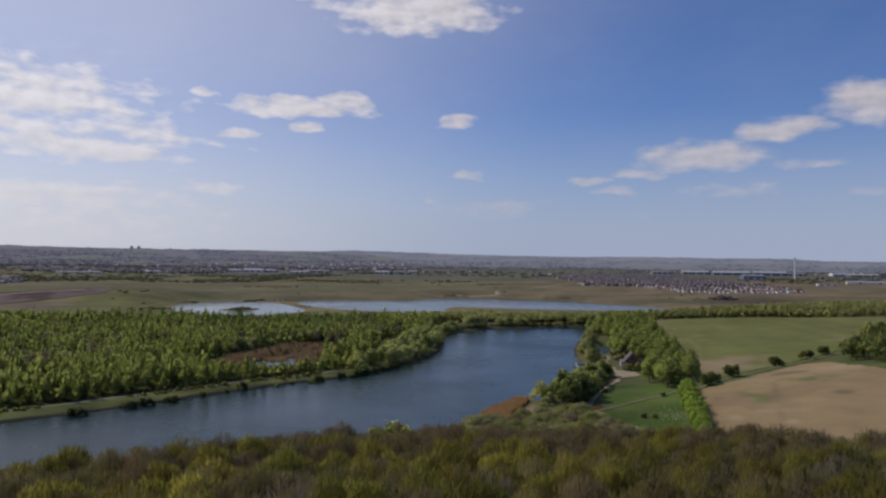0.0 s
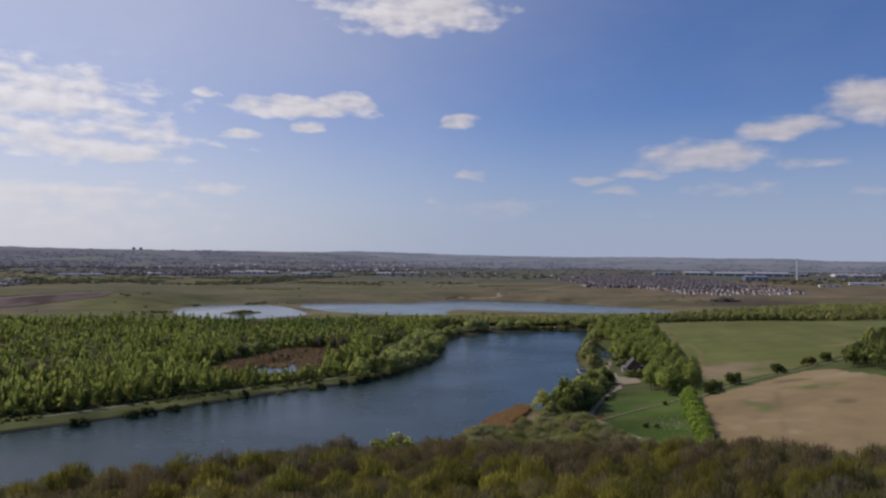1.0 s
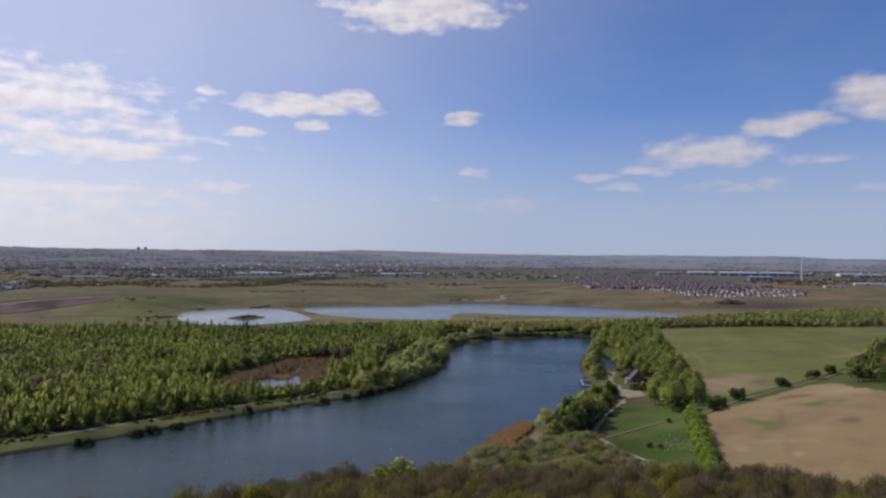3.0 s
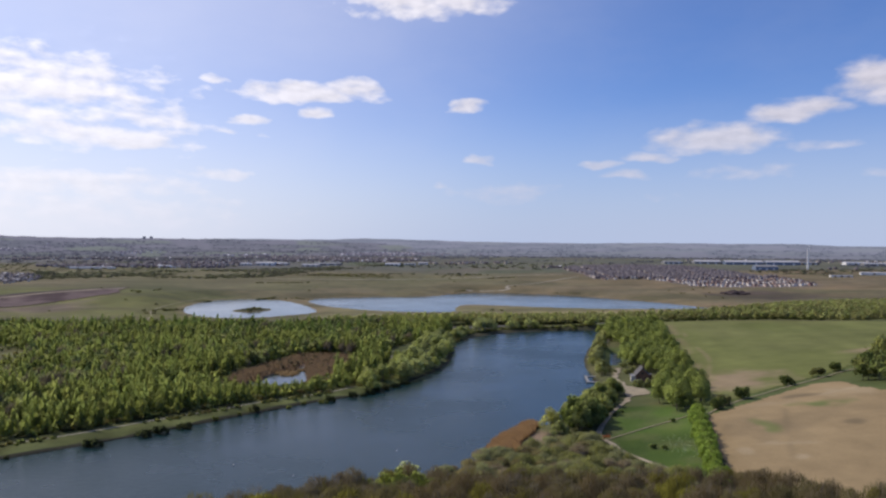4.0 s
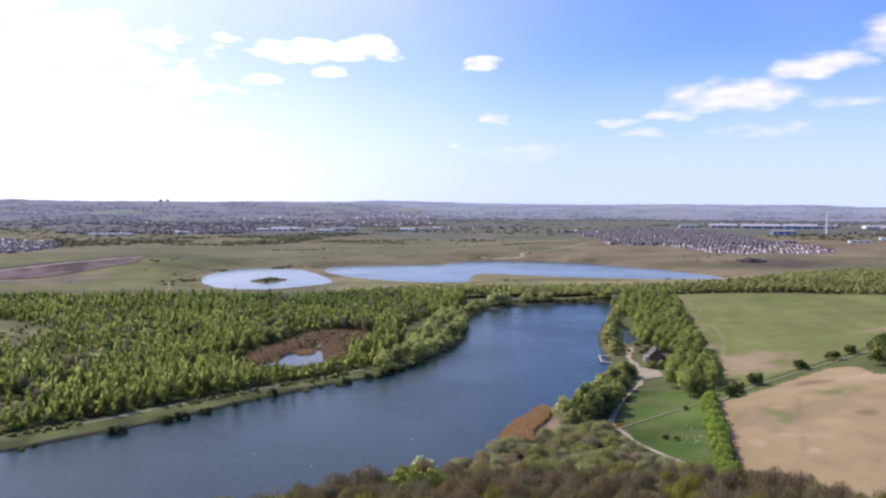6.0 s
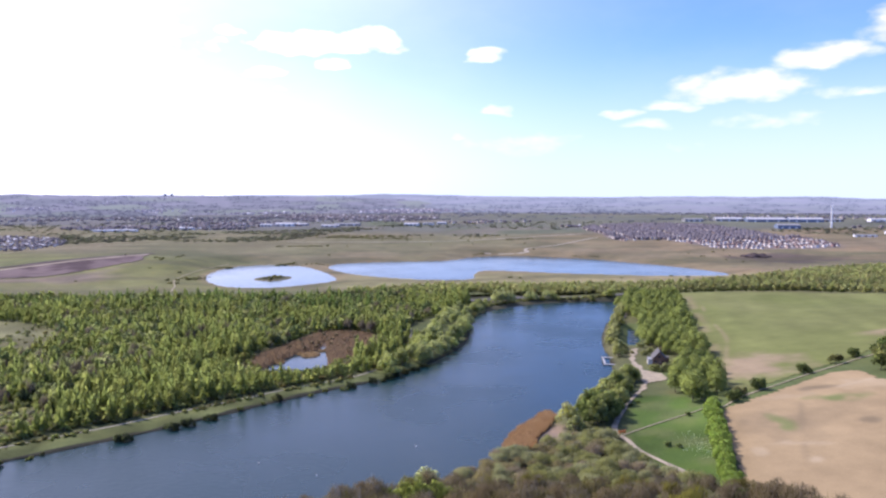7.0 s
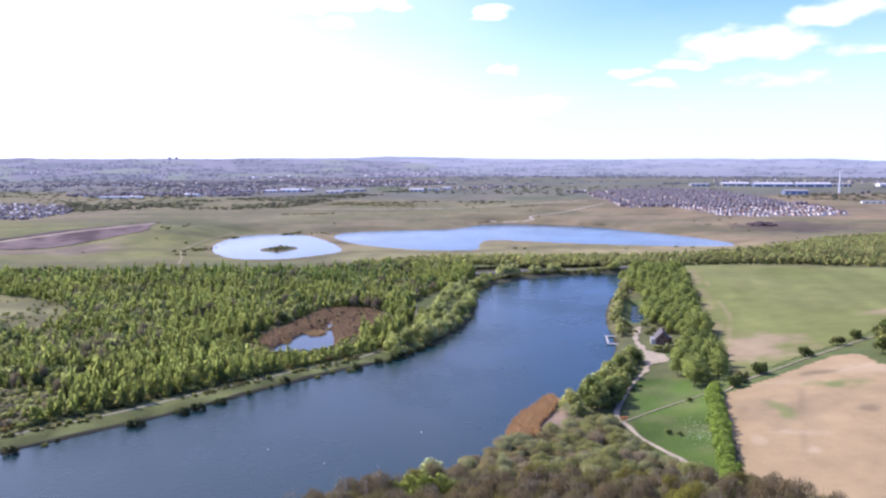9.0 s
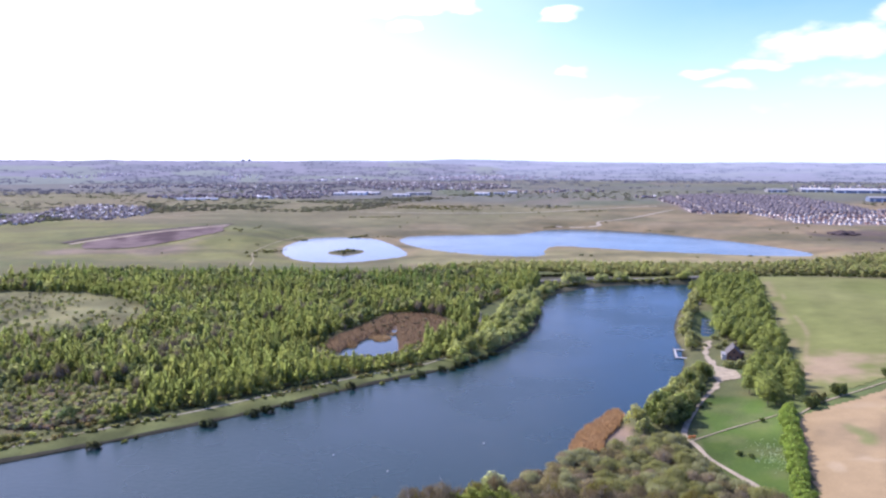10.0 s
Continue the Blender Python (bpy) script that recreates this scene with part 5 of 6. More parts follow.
def hill_wood():
    """The wooded slope in the foreground: budding and still leafless crowns."""
    cols = (((0.156, 0.127, 0.081), (0.175, 0.145, 0.09)), ((0.156, 0.134, 0.07), (0.175, 0.156, 0.074)), ((0.166, 0.124, 0.072), (0.161, 0.134, 0.079)), ((0.166, 0.152, 0.044), (0.204, 0.19, 0.052)),
            ((0.147, 0.131, 0.044), (0.179, 0.16, 0.052)), ((0.158, 0.136, 0.099), (0.184, 0.16, 0.116)))
    kinds = [even_lit_crown(make_tree(500 + i, "bare", 9.8, 1300, 0.44 if i in (0, 1, 2, 5) else 0.5, c, thin=0.4 if i in (0, 1, 2, 5) else 0.75), 0.7) for i, c in enumerate(cols)]
    kinds.append(make_tree(510, "bare", 10.0, 1500, 0.5, ((0.2, 0.19, 0.05), (0.25, 0.238, 0.064)), thin=0.85))
    names = ["budding_tree"] * 6 + ["green_tree"]
    labels = ["leafless brown tree with fine twigs on the slope", "brown tree with a first haze of green buds", "rust-brown budding tree on the wooded slope", "olive-green tree coming into leaf",
              "dull olive tree coming into leaf", "grey-brown twiggy tree on the wooded slope", "fresh lime-green tree among bare ones"]
    clear = lambda x, y: np.hypot((x + 14.5) / 13, (y - 190) / 6) > 1
    p = scatter(HILL_WOOD, 5.7, 61, lambda x, y: clear(x, y) & (y > 80) & (y < 204) & (np.abs(x) < 0.7 * y + 14))
    rng = np.random.default_rng(62)
    stand = vnoise(p[:, 0], p[:, 1], 26, 81)
    picks = np.where(stand < 0.45, rng.choice([0, 1, 2, 5], len(p)), rng.choice([1, 3, 4, 4, 3, 5, 1, 6], len(p)))
    picks = np.where((p[:, 1] > 190) & (p[:, 0] > -5), rng.choice([0, 1, 2, 4, 5], len(p)), picks)
    picks = np.where((p[:, 1] < 168) & (rng.random(len(p)) < 0.5), rng.choice([3, 4, 3, 1, 0], len(p)), picks)
    scales = 0.66 + 0.5 * rng.random(len(p))
    scales = np.where((p[:, 1] > 190) & (p[:, 0] > -10), scales * 0.85, scales)
    order = np.argsort(np.abs(p[:, 1] - 185) + 0.2 * np.abs(p[:, 0]))
    near, rest = order[:290], order[290:]
    masters = [tree_thing(n, k, l, "tree", "trees on the slope") for n, k, l in zip(names, kinds, labels)]
    plant(masters, p[near], picks[near].tolist(), scales[near], 63)
    joined_trees("slope_woodland", kinds, p[rest], picks[rest], scales[rest], "budding brown and olive woodland on the slope", 64)
    # brambles and saplings between the trees
    low = [even_lit_crown(make_tree(550 + i, "bare", 5.2, 90, 0.75, c, simple=True), 0.9) for i, c in enumerate(((cols[1][0], cols[5][1]), (cols[4][0], cols[3][0]), (cols[0][0], cols[5][1])))]
    q = scatter(HILL_WOOD, 4.4, 71, lambda x, y: clear(x, y) & (y > 110) & (y < 204) & (np.abs(x) < 0.7 * y + 14))
    joined_trees("slope_undergrowth", low, q, rng.integers(0, 3, len(q)), 0.7 + 0.6 * rng.random(len(q)), "twiggy undergrowth on the wooded slope", 72, 0.12)
    # a stand of bare birches with pale stems at the lake's near edge
    masters = [tree_thing("bare_birch", make_tree(540 + i, "bare", 9.5, 320, 0.3, ((0.2, 0.17, 0.14), (0.24, 0.21, 0.17)), (0.5, 0.47, 0.43)), "leafless birch with pale grey stem", "tree", "bare birches") for i in range(2)]
    q = np.array([(-33.5, 190.0), (-31.0, 188.0), (-29.0, 191.0), (-35.5, 187.0), (-27.5, 193.0), (-37.0, 189.5), (-30.0, 185.0), (-49.0, 178.0), (-52.0, 176.0)])
    plant(masters, q, [0, 1, 0, 1, 0, 1, 0, 1, 0], 0.8 + 0.3 * rng.random(9), 69)
    # thicket down to the shore: grey sallows, brown scrub
    cols = (((0.28, 0.285, 0.155), (0.33, 0.335, 0.185)), ((0.25, 0.21, 0.15), (0.3, 0.25, 0.18)), ((0.25, 0.255, 0.11), (0.3, 0.305, 0.13)), ((0.27, 0.215, 0.135), (0.26, 0.24, 0.12)))
    masters = [tree_thing("sallow_bush", even_lit_crown(spread_out(make_tree(530 + i, "bare", 5.0, 900, 0.38, c, thin=0.65), 1.6, 1.6, 0.85), 1.1), l, "bush", "thicket on the shore")
               for i, (c, l) in enumerate(zip(cols, ("grey-green sallow bush near the shore", "leafless grey-brown bush near the shore", "olive bush coming into leaf near the shore", "brown budding bush near the shore")))]
    q = scatter(HILL_WOOD, 3.9, 66, lambda x, y: clear(x, y) & (y > 186) & (x > -45) & (x < 92) & (signed(SHORE_REEDS, x, y) > 0.5) & (signed(SANDY_BANK, x, y) > 0.5))
    plant(masters, q, np.where((q[:, 0] < 12) & (q[:, 1] > 198), rng.choice([1, 1, 3, 0], len(q)), rng.choice([0, 0, 0, 1, 2, 2, 2, 3], len(q))).tolist(), (0.6 + 0.6 * rng.random(len(q))) * (0.75 + 0.5 * vnoise(q[:, 0], q[:, 1], 14, 83)), 67)
    # fresh green trees at the water's edge and a pale silvery one behind them
    masters = [tree_thing("lime_tree", make_tree(520 + i, "broad", 9.6, 1500, 0.45, c), "bright lime-green tree at the lake's near edge", "tree", "green trees at the lake's edge") for i, c in enumerate((((0.225, 0.255, 0.08), (0.29, 0.32, 0.105)), ((0.18, 0.21, 0.07), (0.25, 0.28, 0.09))))]
    plant(masters, np.array([(-23.0, 189.0), (-18.5, 191.0), (-14.0, 190.0), (-9.5, 191.5), (-6.0, 190.0), (-16.5, 185.0)]), [1, 0, 0, 0, 1, 1], np.array([0.84, 0.96, 1.04, 1.02, 0.92, 0.85]), 65)
    plant([tree_thing("pale_willow", even_lit_crown(make_tree(526, "willow", 7.0, 900, 0.45, ((0.37, 0.39, 0.24), (0.43, 0.44, 0.29))), 0.4), "pale silvery willow at the lake's near edge", "tree", "")], np.array([(-13.0, 204.5)]), [0], [1.27], 68)


def blades(name, poly, gap, tall, colours, label, seed, avoid=()):
    """A reed bed: upright blades in tufts."""
    rng = np.random.default_rng(seed)
    x0, y0, x1, y1 = *poly.min(0), *poly.max(0)
    n = int((x1 - x0) * (y1 - y0) / gap ** 2)
    x, y = rng.uniform(x0, x1, n), rng.uniform(y0, y1, n)
    ok = signed(poly, x, y) + (vnoise(x, y, 4, 91) - 0.5) * 2 < 0
    for a in avoid:
        ok &= signed(a, x, y) > 0
    x, y = x[ok], y[ok]
    z = np.maximum(height(x, y), -0.3)
    n = len(x)
    a, wide, hh = rng.random(n) * 6.283, rng.uniform(0.1, 0.26, n), tall * rng.uniform(0.6, 1.15, n)
    dx, dy = np.cos(a) * wide, np.sin(a) * wide
    lean = rng.normal(size=(n, 2)) * 0.35
    tri = np.stack([np.stack([x - dx, y - dy, z], 1), np.stack([x + dx, y + dy, z], 1), np.stack([x + lean[:, 0], y + lean[:, 1], z + hh], 1)], 1).reshape(-1, 3)
    k = rng.random(n)[:, None]
    t = np.repeat(np.array(colours[0]) * (1 - k) + np.array(colours[1]) * k, 3, 0)
    me = mesh_of(name, tri, np.arange(3 * n).reshape(-1, 3), [LEAF], t)
    tagged(new(name, me), label, "reeds", kind="stuff")


def reeds():
    blades("pond_reeds", REED_BED, 0.42, 1.7, ((0.215, 0.14, 0.12), (0.17, 0.13, 0.115)), "brown dead reeds round the small pond", 71, (REED_POND,))
    rng = np.random.default_rng(70)
    p = scatter(REED_BED, 7.0, 74, lambda x, y: (y > 400) | (x > -72))
    grey = [make_tree(700, "bush", 2.6, 60, 0.7, ((0.2, 0.165, 0.13), (0.23, 0.19, 0.15)), simple=True), make_tree(701, "bush", 2.2, 60, 0.7, ((0.22, 0.16, 0.12), (0.2, 0.17, 0.13)), simple=True)]
    joined_trees("marsh_scrub", grey, p, rng.integers(0, 2, len(p)), 0.6 + 0.7 * rng.random(len(p)), "leafless grey-brown scrub in the marsh", 75)
    p = scatter(BIRCH_WOOD, 2.6, 76, lambda x, y: (signed(REED_POND, x, y) > 1.5) & (signed(REED_POND, x, y) < 17) & (signed(REED_BED, x, y) > -1) & (y < 388))
    fill = [make_tree(705 + i, "bush", 1.5, 60, 0.5, c, simple=True) for i, c in enumerate(((FRESH, SPRING), (OLIVE, FRESH), ((0.22, 0.17, 0.12), OLIVE)))]
    joined_trees("pond_margin_scrub", fill, p, rng.integers(0, 3, len(p)), 0.6 + 0.7 * rng.random(len(p)), "low green scrub round the reed pond", 77)
    blades("shore_reeds", SHORE_REEDS, 0.17, 2.0, ((0.345, 0.215, 0.145), (0.3, 0.19, 0.13)), "rust-brown reed bed on the lake shore", 72)
    for i, (x, y, r) in enumerate(((-93, 396, 5.5), (-106, 377, 3.2), (-89, 406, 2.2), (-99, 397, 1.8))):
        ring = np.array([(x + r * math.cos(a * 0.8), y + 1.5 * r * math.sin(a * 0.8)) for a in range(8)])
        blades("reed_islet", ring, 0.3, 1.6, ((0.24, 0.165, 0.125), (0.21, 0.15, 0.115)), "small tuft of brown reeds in the pond", 73 + i)


# ---- clubhouse, jetties and small things round the yard ----
def gable_roof(bm, wide, deep, eaves, ridge, over, thick=0.25):
    """Two roof slopes with thickness; the ridge runs along y."""
    w, d = wide / 2 + over, deep / 2 + over
    for s in (-1, 1):
        e = eaves - over * (ridge - eaves) / (wide / 2)
        low = [bm.verts.new((s * w, y, e)) for y in (-d, d)]
        top = [bm.verts.new((0, y, ridge)) for y in (-d, d)]
        low2 = [bm.verts.new((s * w, y, e + thick)) for y in (-d, d)]
        top2 = [bm.verts.new((0, y, ridge + thick)) for y in (-d, d)]
        for q in ((low[0], top[0], top[1], low[1]), (low2[0], low2[1], top2[1], top2[0]), (low[0], low[1], low2[1], low2[0]), (low[0], low2[0], top2[0], top[0]), (low[1], top[1], top2[1], low2[1])):
            bm.faces.new(q)
    bmesh.ops.recalc_face_normals(bm, faces=bm.faces)
    return bm


def gable_walls(bm, wide, deep, eaves, ridge):
    w, d = wide / 2, deep / 2
    f = [bm.verts.new(c) for c in ((-w, -d, -0.6), (w, -d, -0.6), (w, -d, eaves), (0, -d, ridge), (-w, -d, eaves))]
    b = [bm.verts.new((v.co.x, d, v.co.z)) for v in f]
    bm.faces.new(f)
    bm.faces.new(b[::-1])
    for i in range(5):
        bm.faces.new((f[i], b[i], b[(i + 1) % 5], f[(i + 1) % 5]))
    bmesh.ops.recalc_face_normals(bm, faces=bm.faces)
    return bm


def clubhouse():
    x, y = 98.5, 374.0
    c = thing("clubhouse", (x, y, on_ground(x, y) + 0.1), "brown brick boat clubhouse with a grey gabled roof", "building", turn=-10)
    c.scale = (0.7, 0.8, 0.92)
    part("wall", gable_walls(bmesh.new(), 9.5, 12.5, 3.2, 7.2), BRICK, c, "brown brick wall with a gable")
    part("roof", gable_roof(bmesh.new(), 9.5, 12.5, 3.2, 7.2, 0.5), SLATE, c, "grey tiled roof")
    part("annex", box(bmesh.new(), -8.2, -4.77, -5.5, 2.0, -0.6, 2.4, 0.08), PALE, c, "low pale annex")
    part("annex_roof", box(bmesh.new(), -8.5, -4.77, -5.8, 2.3, 2.41, 2.62, 0.04), GREY_CLAD, c, "flat grey roof")
    part("rear_wing", box(bmesh.new(), 4.77, 7.6, 1.0, 6.0, -0.6, 2.6, 0.08), BRICK, c)
    part("rear_roof", box(bmesh.new(), 4.77, 7.9, 0.7, 6.3, 2.61, 2.8, 0.04), SLATE, c, "flat grey roof")
    part("chimney", box(bmesh.new(), 1.2, 2.0, 2.0, 2.8, 5.0, 8.9, 0.05), BRICK, c)
    for wx in (-2.6, 2.6):
        w = part("window", box(bmesh.new(), wx - 0.7, wx + 0.7, -6.29, -6.15, 1.0, 2.2), GLASS, c, "dark glazed window")
        part("frame", box(bmesh.new(), wx - 0.8, wx + 0.8, -6.35, -6.2, 0.86, 0.98), PALE, w)
    part("upper_window", box(bmesh.new(), -0.7, 0.7, -6.3, -6.15, 3.8, 4.9), GLASS, c, "dark glazed window")
    d = part("door", box(bmesh.new(), -0.5, 0.5, -6.31, -6.15, -0.1, 2.0, 0.02), TIMBER, c, "brown timber door")
    part("handle", box(bmesh.new(), 0.3, 0.36, -6.37, -6.315, 0.9, 1.1), STEEL, d)
    for i in range(2):
        r = part("rooflight", box(bmesh.new(), -0.7, 0.7, -0.6, 0.6, 0, 0.12, 0.03), GLASS, c, "roof window")
        r.matrix_basis = pose(2.4, -2.5 + 4.5 * i, 5.5, 0, 40.1, 0)


def jetty():
    x, y = 76.0, 386.0
    j = thing("jetty", (x, y, 0.0), "grey U-shaped floating jetty on the lake", "jetty", turn=-6)
    for nm, b in (("walkway", (-4.6, -3.4, -9.0, 9.0)), ("arm", (-3.38, 6.0, 7.6, 9.0)), ("arm", (-3.38, 6.0, -9.0, -7.6))):
        part(nm, box(bmesh.new(), *b, 0.18, 0.55, 0.05), DECKING, j)
    for px, py in ((-4.75, -8.0), (-4.75, 0), (-4.75, 8.0), (3, 9.15), (3, -9.15)):
        bm = bmesh.new()
        bmesh.ops.create_cone(bm, cap_ends=True, segments=8, radius1=0.14, radius2=0.12, depth=3.6)
        post = part("post", bm, TIMBER, j)
        post.matrix_basis = pose(px, py, 0.0)


def pontoons():
    for i in range(5):
        x, y = 97.0 + 1.9 * i, 438 + 8.5 * i
        p = thing("pontoon", (x + 2.5, y, 0.0), "short pale pontoon in the boat lagoon", "pontoon", "lagoon pontoons", -10)
        part("deck", box(bmesh.new(), -2.4, 2.4, -0.32, 0.32, 0.1, 0.4, 0.04), DECKING, p)
        part("float", box(bmesh.new(), -2.2, 2.2, -0.25, 0.25, -0.25, 0.098, 0.04), TIMBER, p)
    for i, (x, y) in enumerate(((-72, 232), (-50, 222), (9, 496), (-20, 250))):
        b = thing("mooring_buoy", (x, y, 0.0), "small white mooring buoy on the lake", "buoy", "buoys")
        bm = bmesh.new()
        bmesh.ops.create_uvsphere(bm, u_segments=10, v_segments=6, radius=0.28)
        for v in bm.verts:
            v.co.z = v.co.z * 0.8 + 0.1
        part("float", bm, STEEL, b)
        bm = bmesh.new()
        bmesh.ops.create_cone(bm, cap_ends=True, segments=6, radius1=0.05, radius2=0.05, depth=0.4)
        bmesh.ops.translate(bm, verts=bm.verts, vec=(0, 0, 0.48))
        part("ring", bm, TIMBER, b)
    x, y = 55.5, 259.0
    g = thing("barrier", (x, y, on_ground(x, y) + 0.3), "small orange plastic barrier beside the path", "barrier", turn=20)
    part("panel", box(bmesh.new(), -1.5, 1.5, -0.12, 0.12, 0.15, 1.0, 0.04), ORANGE, g)
    for s in (-1.1, 1.1):
        part("foot", box(bmesh.new(), s - 0.15, s + 0.15, -0.4, 0.4, 0.0, 0.148, 0.03), ORANGE, g)
    # loose white blossom in the meadow grass
    rng = np.random.default_rng(81)
    n = 260
    x, y = rng.normal(79, 3.2, n), rng.normal(243, 6.0, n)
    z = height(x, y) + 0.3
    a = rng.random(n) * 6.283
    s = rng.uniform(0.1, 0.32, n)
    tri = np.stack([np.stack([x + np.cos(a + k) * s, y + np.sin(a + k) * s, z + 0.1 * (k > 2)], 1) for k in (0, 2.1, 4.2)], 1).reshape(-1, 3)
    me = mesh_of("meadow_blossom", tri, np.arange(3 * n).reshape(-1, 3), [LEAF], np.tile((0.75, 0.78, 0.7), (3 * n, 1)))
    tagged(new("meadow_blossom", me), "scattered white blossom in the meadow grass", "flowers", kind="stuff")


# ---- the housing estate and the far town ----
def estate_house(walls, roof, wide, deep, eaves, ridge, label):
    h = thing("house", (0, 0, 0), label, "house", "new housing estate")
    bm = gable_walls(bmesh.new(), wide, deep, eaves, ridge)
    part("wall", bm, walls, h)
    part("roof", gable_roof(bmesh.new(), wide, deep, eaves, ridge, 0.35, 0.2), roof, h)
    for wx in (-wide * 0.25, wide * 0.25):
        part("window", box(bmesh.new(), wx - 0.6, wx + 0.6, -deep / 2 - 0.05, -deep / 2 + 0.1, 3.3, 4.5), GLASS, h)
    return h


def estate():
    cream = plain_material("cream_render", (0.84, 0.77, 0.69), 0.85, 0, 0.5, 0.12)
    pink = plain_material("pale_pink_brick", (0.58, 0.43, 0.35), 0.9, 0, 0.8, 0.2)
    red = plain_material("red_brick", (0.33, 0.21, 0.18), 0.9, 0, 0.8, 0.2)
    dark = plain_material("dark_grey_tiles", (0.07, 0.06, 0.068), 0.75, 0, 0.8, 0.2)
    brown = plain_material("brown_tiles", (0.105, 0.08, 0.078), 0.75, 0, 0.8, 0.2)
    masters = [estate_house(cream, dark, 6.8, 7.4, 5.2, 7.0, "new cream-rendered house with a dark tiled roof"), estate_house(pink, dark, 7.0, 7.2, 5.2, 7.0, "new pale brick house with a dark tiled roof"),
               estate_house(red, brown, 6.4, 7.6, 5.2, 6.9, "new red brick house with a brown tiled roof"), estate_house(cream, brown, 8.4, 7.0, 5.2, 7.1, "wide cream house with a brown tiled roof")]
    rng = np.random.default_rng(91)
    spots = []
    for row in range(64):
        for col in range(52):
            x = 225 + col * 7.7 + (row % 2) * 2.5 + rng.normal() * 0.9
            y = 1098 + row * 10.0 + 10 * math.sin(col * 0.3) + rng.normal() * 1.2
            if (row % 5) == 2 or (col % 12) == 7 or rng.random() < 0.06:
                continue
            spots.append((x, y))
    spots = np.array(spots)
    spots = spots[signed(ESTATE, spots[:, 0], spots[:, 1]) < -3]
    spots = spots[np.argsort(spots[:, 1] - 0.25 * np.abs(spots[:, 0] - 420))]
    first = spots[:280]
    z = height(first[:, 0], first[:, 1])
    fresh = set(range(4))
    for i, (x, y) in enumerate(first):
        k = int(rng.choice([0, 1, 1, 2, 3])) if i > 80 else int(rng.choice([0, 0, 1, 3, 2]))
        m = pose(x, y, z[i], 0, 0, rng.choice([90, 0, 0, 270, 180]) + 8 + rng.normal() * 3) @ Matrix.Diagonal((0.72, 0.72, 0.7, 1))
        if k in fresh:
            fresh.discard(k)
            masters[k].matrix_basis = m
        else:
            copy_thing(masters[k], m)
    return spots[280:]


def far_houses(name, spots, label, seed, wide=(7, 11), pale=0.3, ground=None, paint=None, size=1.0, roofs=0.05):
    """Rows of small houses too far off to count."""
    rng = np.random.default_rng(seed)
    V, F, T, n = [], [], [], 0
    z = height(spots[:, 0], spots[:, 1]) if ground is None else ground
    for i, (x, y) in enumerate(spots[:, :2]):
        w, d = rng.uniform(*wide) / 2, rng.uniform(3.6, 5)
        e, r = rng.uniform(4.6, 5.6), rng.uniform(7.2, 8.6)
        v = np.array([(-w, -d, -1), (w, -d, -1), (w, d, -1), (-w, d, -1), (-w, -d, e), (w, -d, e), (w, d, e), (-w, d, e), (-w, -d, e), (w, -d, e), (w, d, e), (-w, d, e), (0, -d, r), (0, d, r)])
        if rng.random() < 0.5:
            v = v[:, [1, 0, 2]] * np.array((-1, 1, 1))
        f = np.array([(0, 1, 5, 4), (1, 2, 6, 5), (2, 3, 7, 6), (3, 0, 4, 7), (8, 12, 13, 11), (9, 10, 13, 12), (8, 9, 12, 12), (10, 11, 13, 13)])
        f[6], f[7] = (8, 9, 12, 8), (10, 11, 13, 10)
        v = v * size
        a = rng.random() * 0.5 + 0.1
        m = np.array(((math.cos(a), -math.sin(a), 0), (math.sin(a), math.cos(a), 0), (0, 0, 1)))
        V.append(v @ m.T + np.array((x, y, z[i])))
        tri = np.concatenate([f[:6][:, [0, 1, 2]], f[:6][:, [0, 2, 3]], f[6:, :3]])
        F.append(tri + n)
        wall = np.array((0.64, 0.57, 0.49) if rng.random() < pale else (0.235, 0.19, 0.185)) * rng.uniform(0.7, 1.1)
        roof = np.array((0.13, 0.115, 0.125) if rng.random() > roofs else (0.62, 0.6, 0.6)) * rng.uniform(0.7, 1.3)
        T.append(np.concatenate([np.tile(wall, (8, 1)), np.tile(roof, (6, 1))]))
        n += 14
    me = mesh_of(name, np.concatenate(V), np.concatenate(F), [paint or PAINTED], np.concatenate(T))
    tagged(new(name, me), label, "houses", kind="stuff")


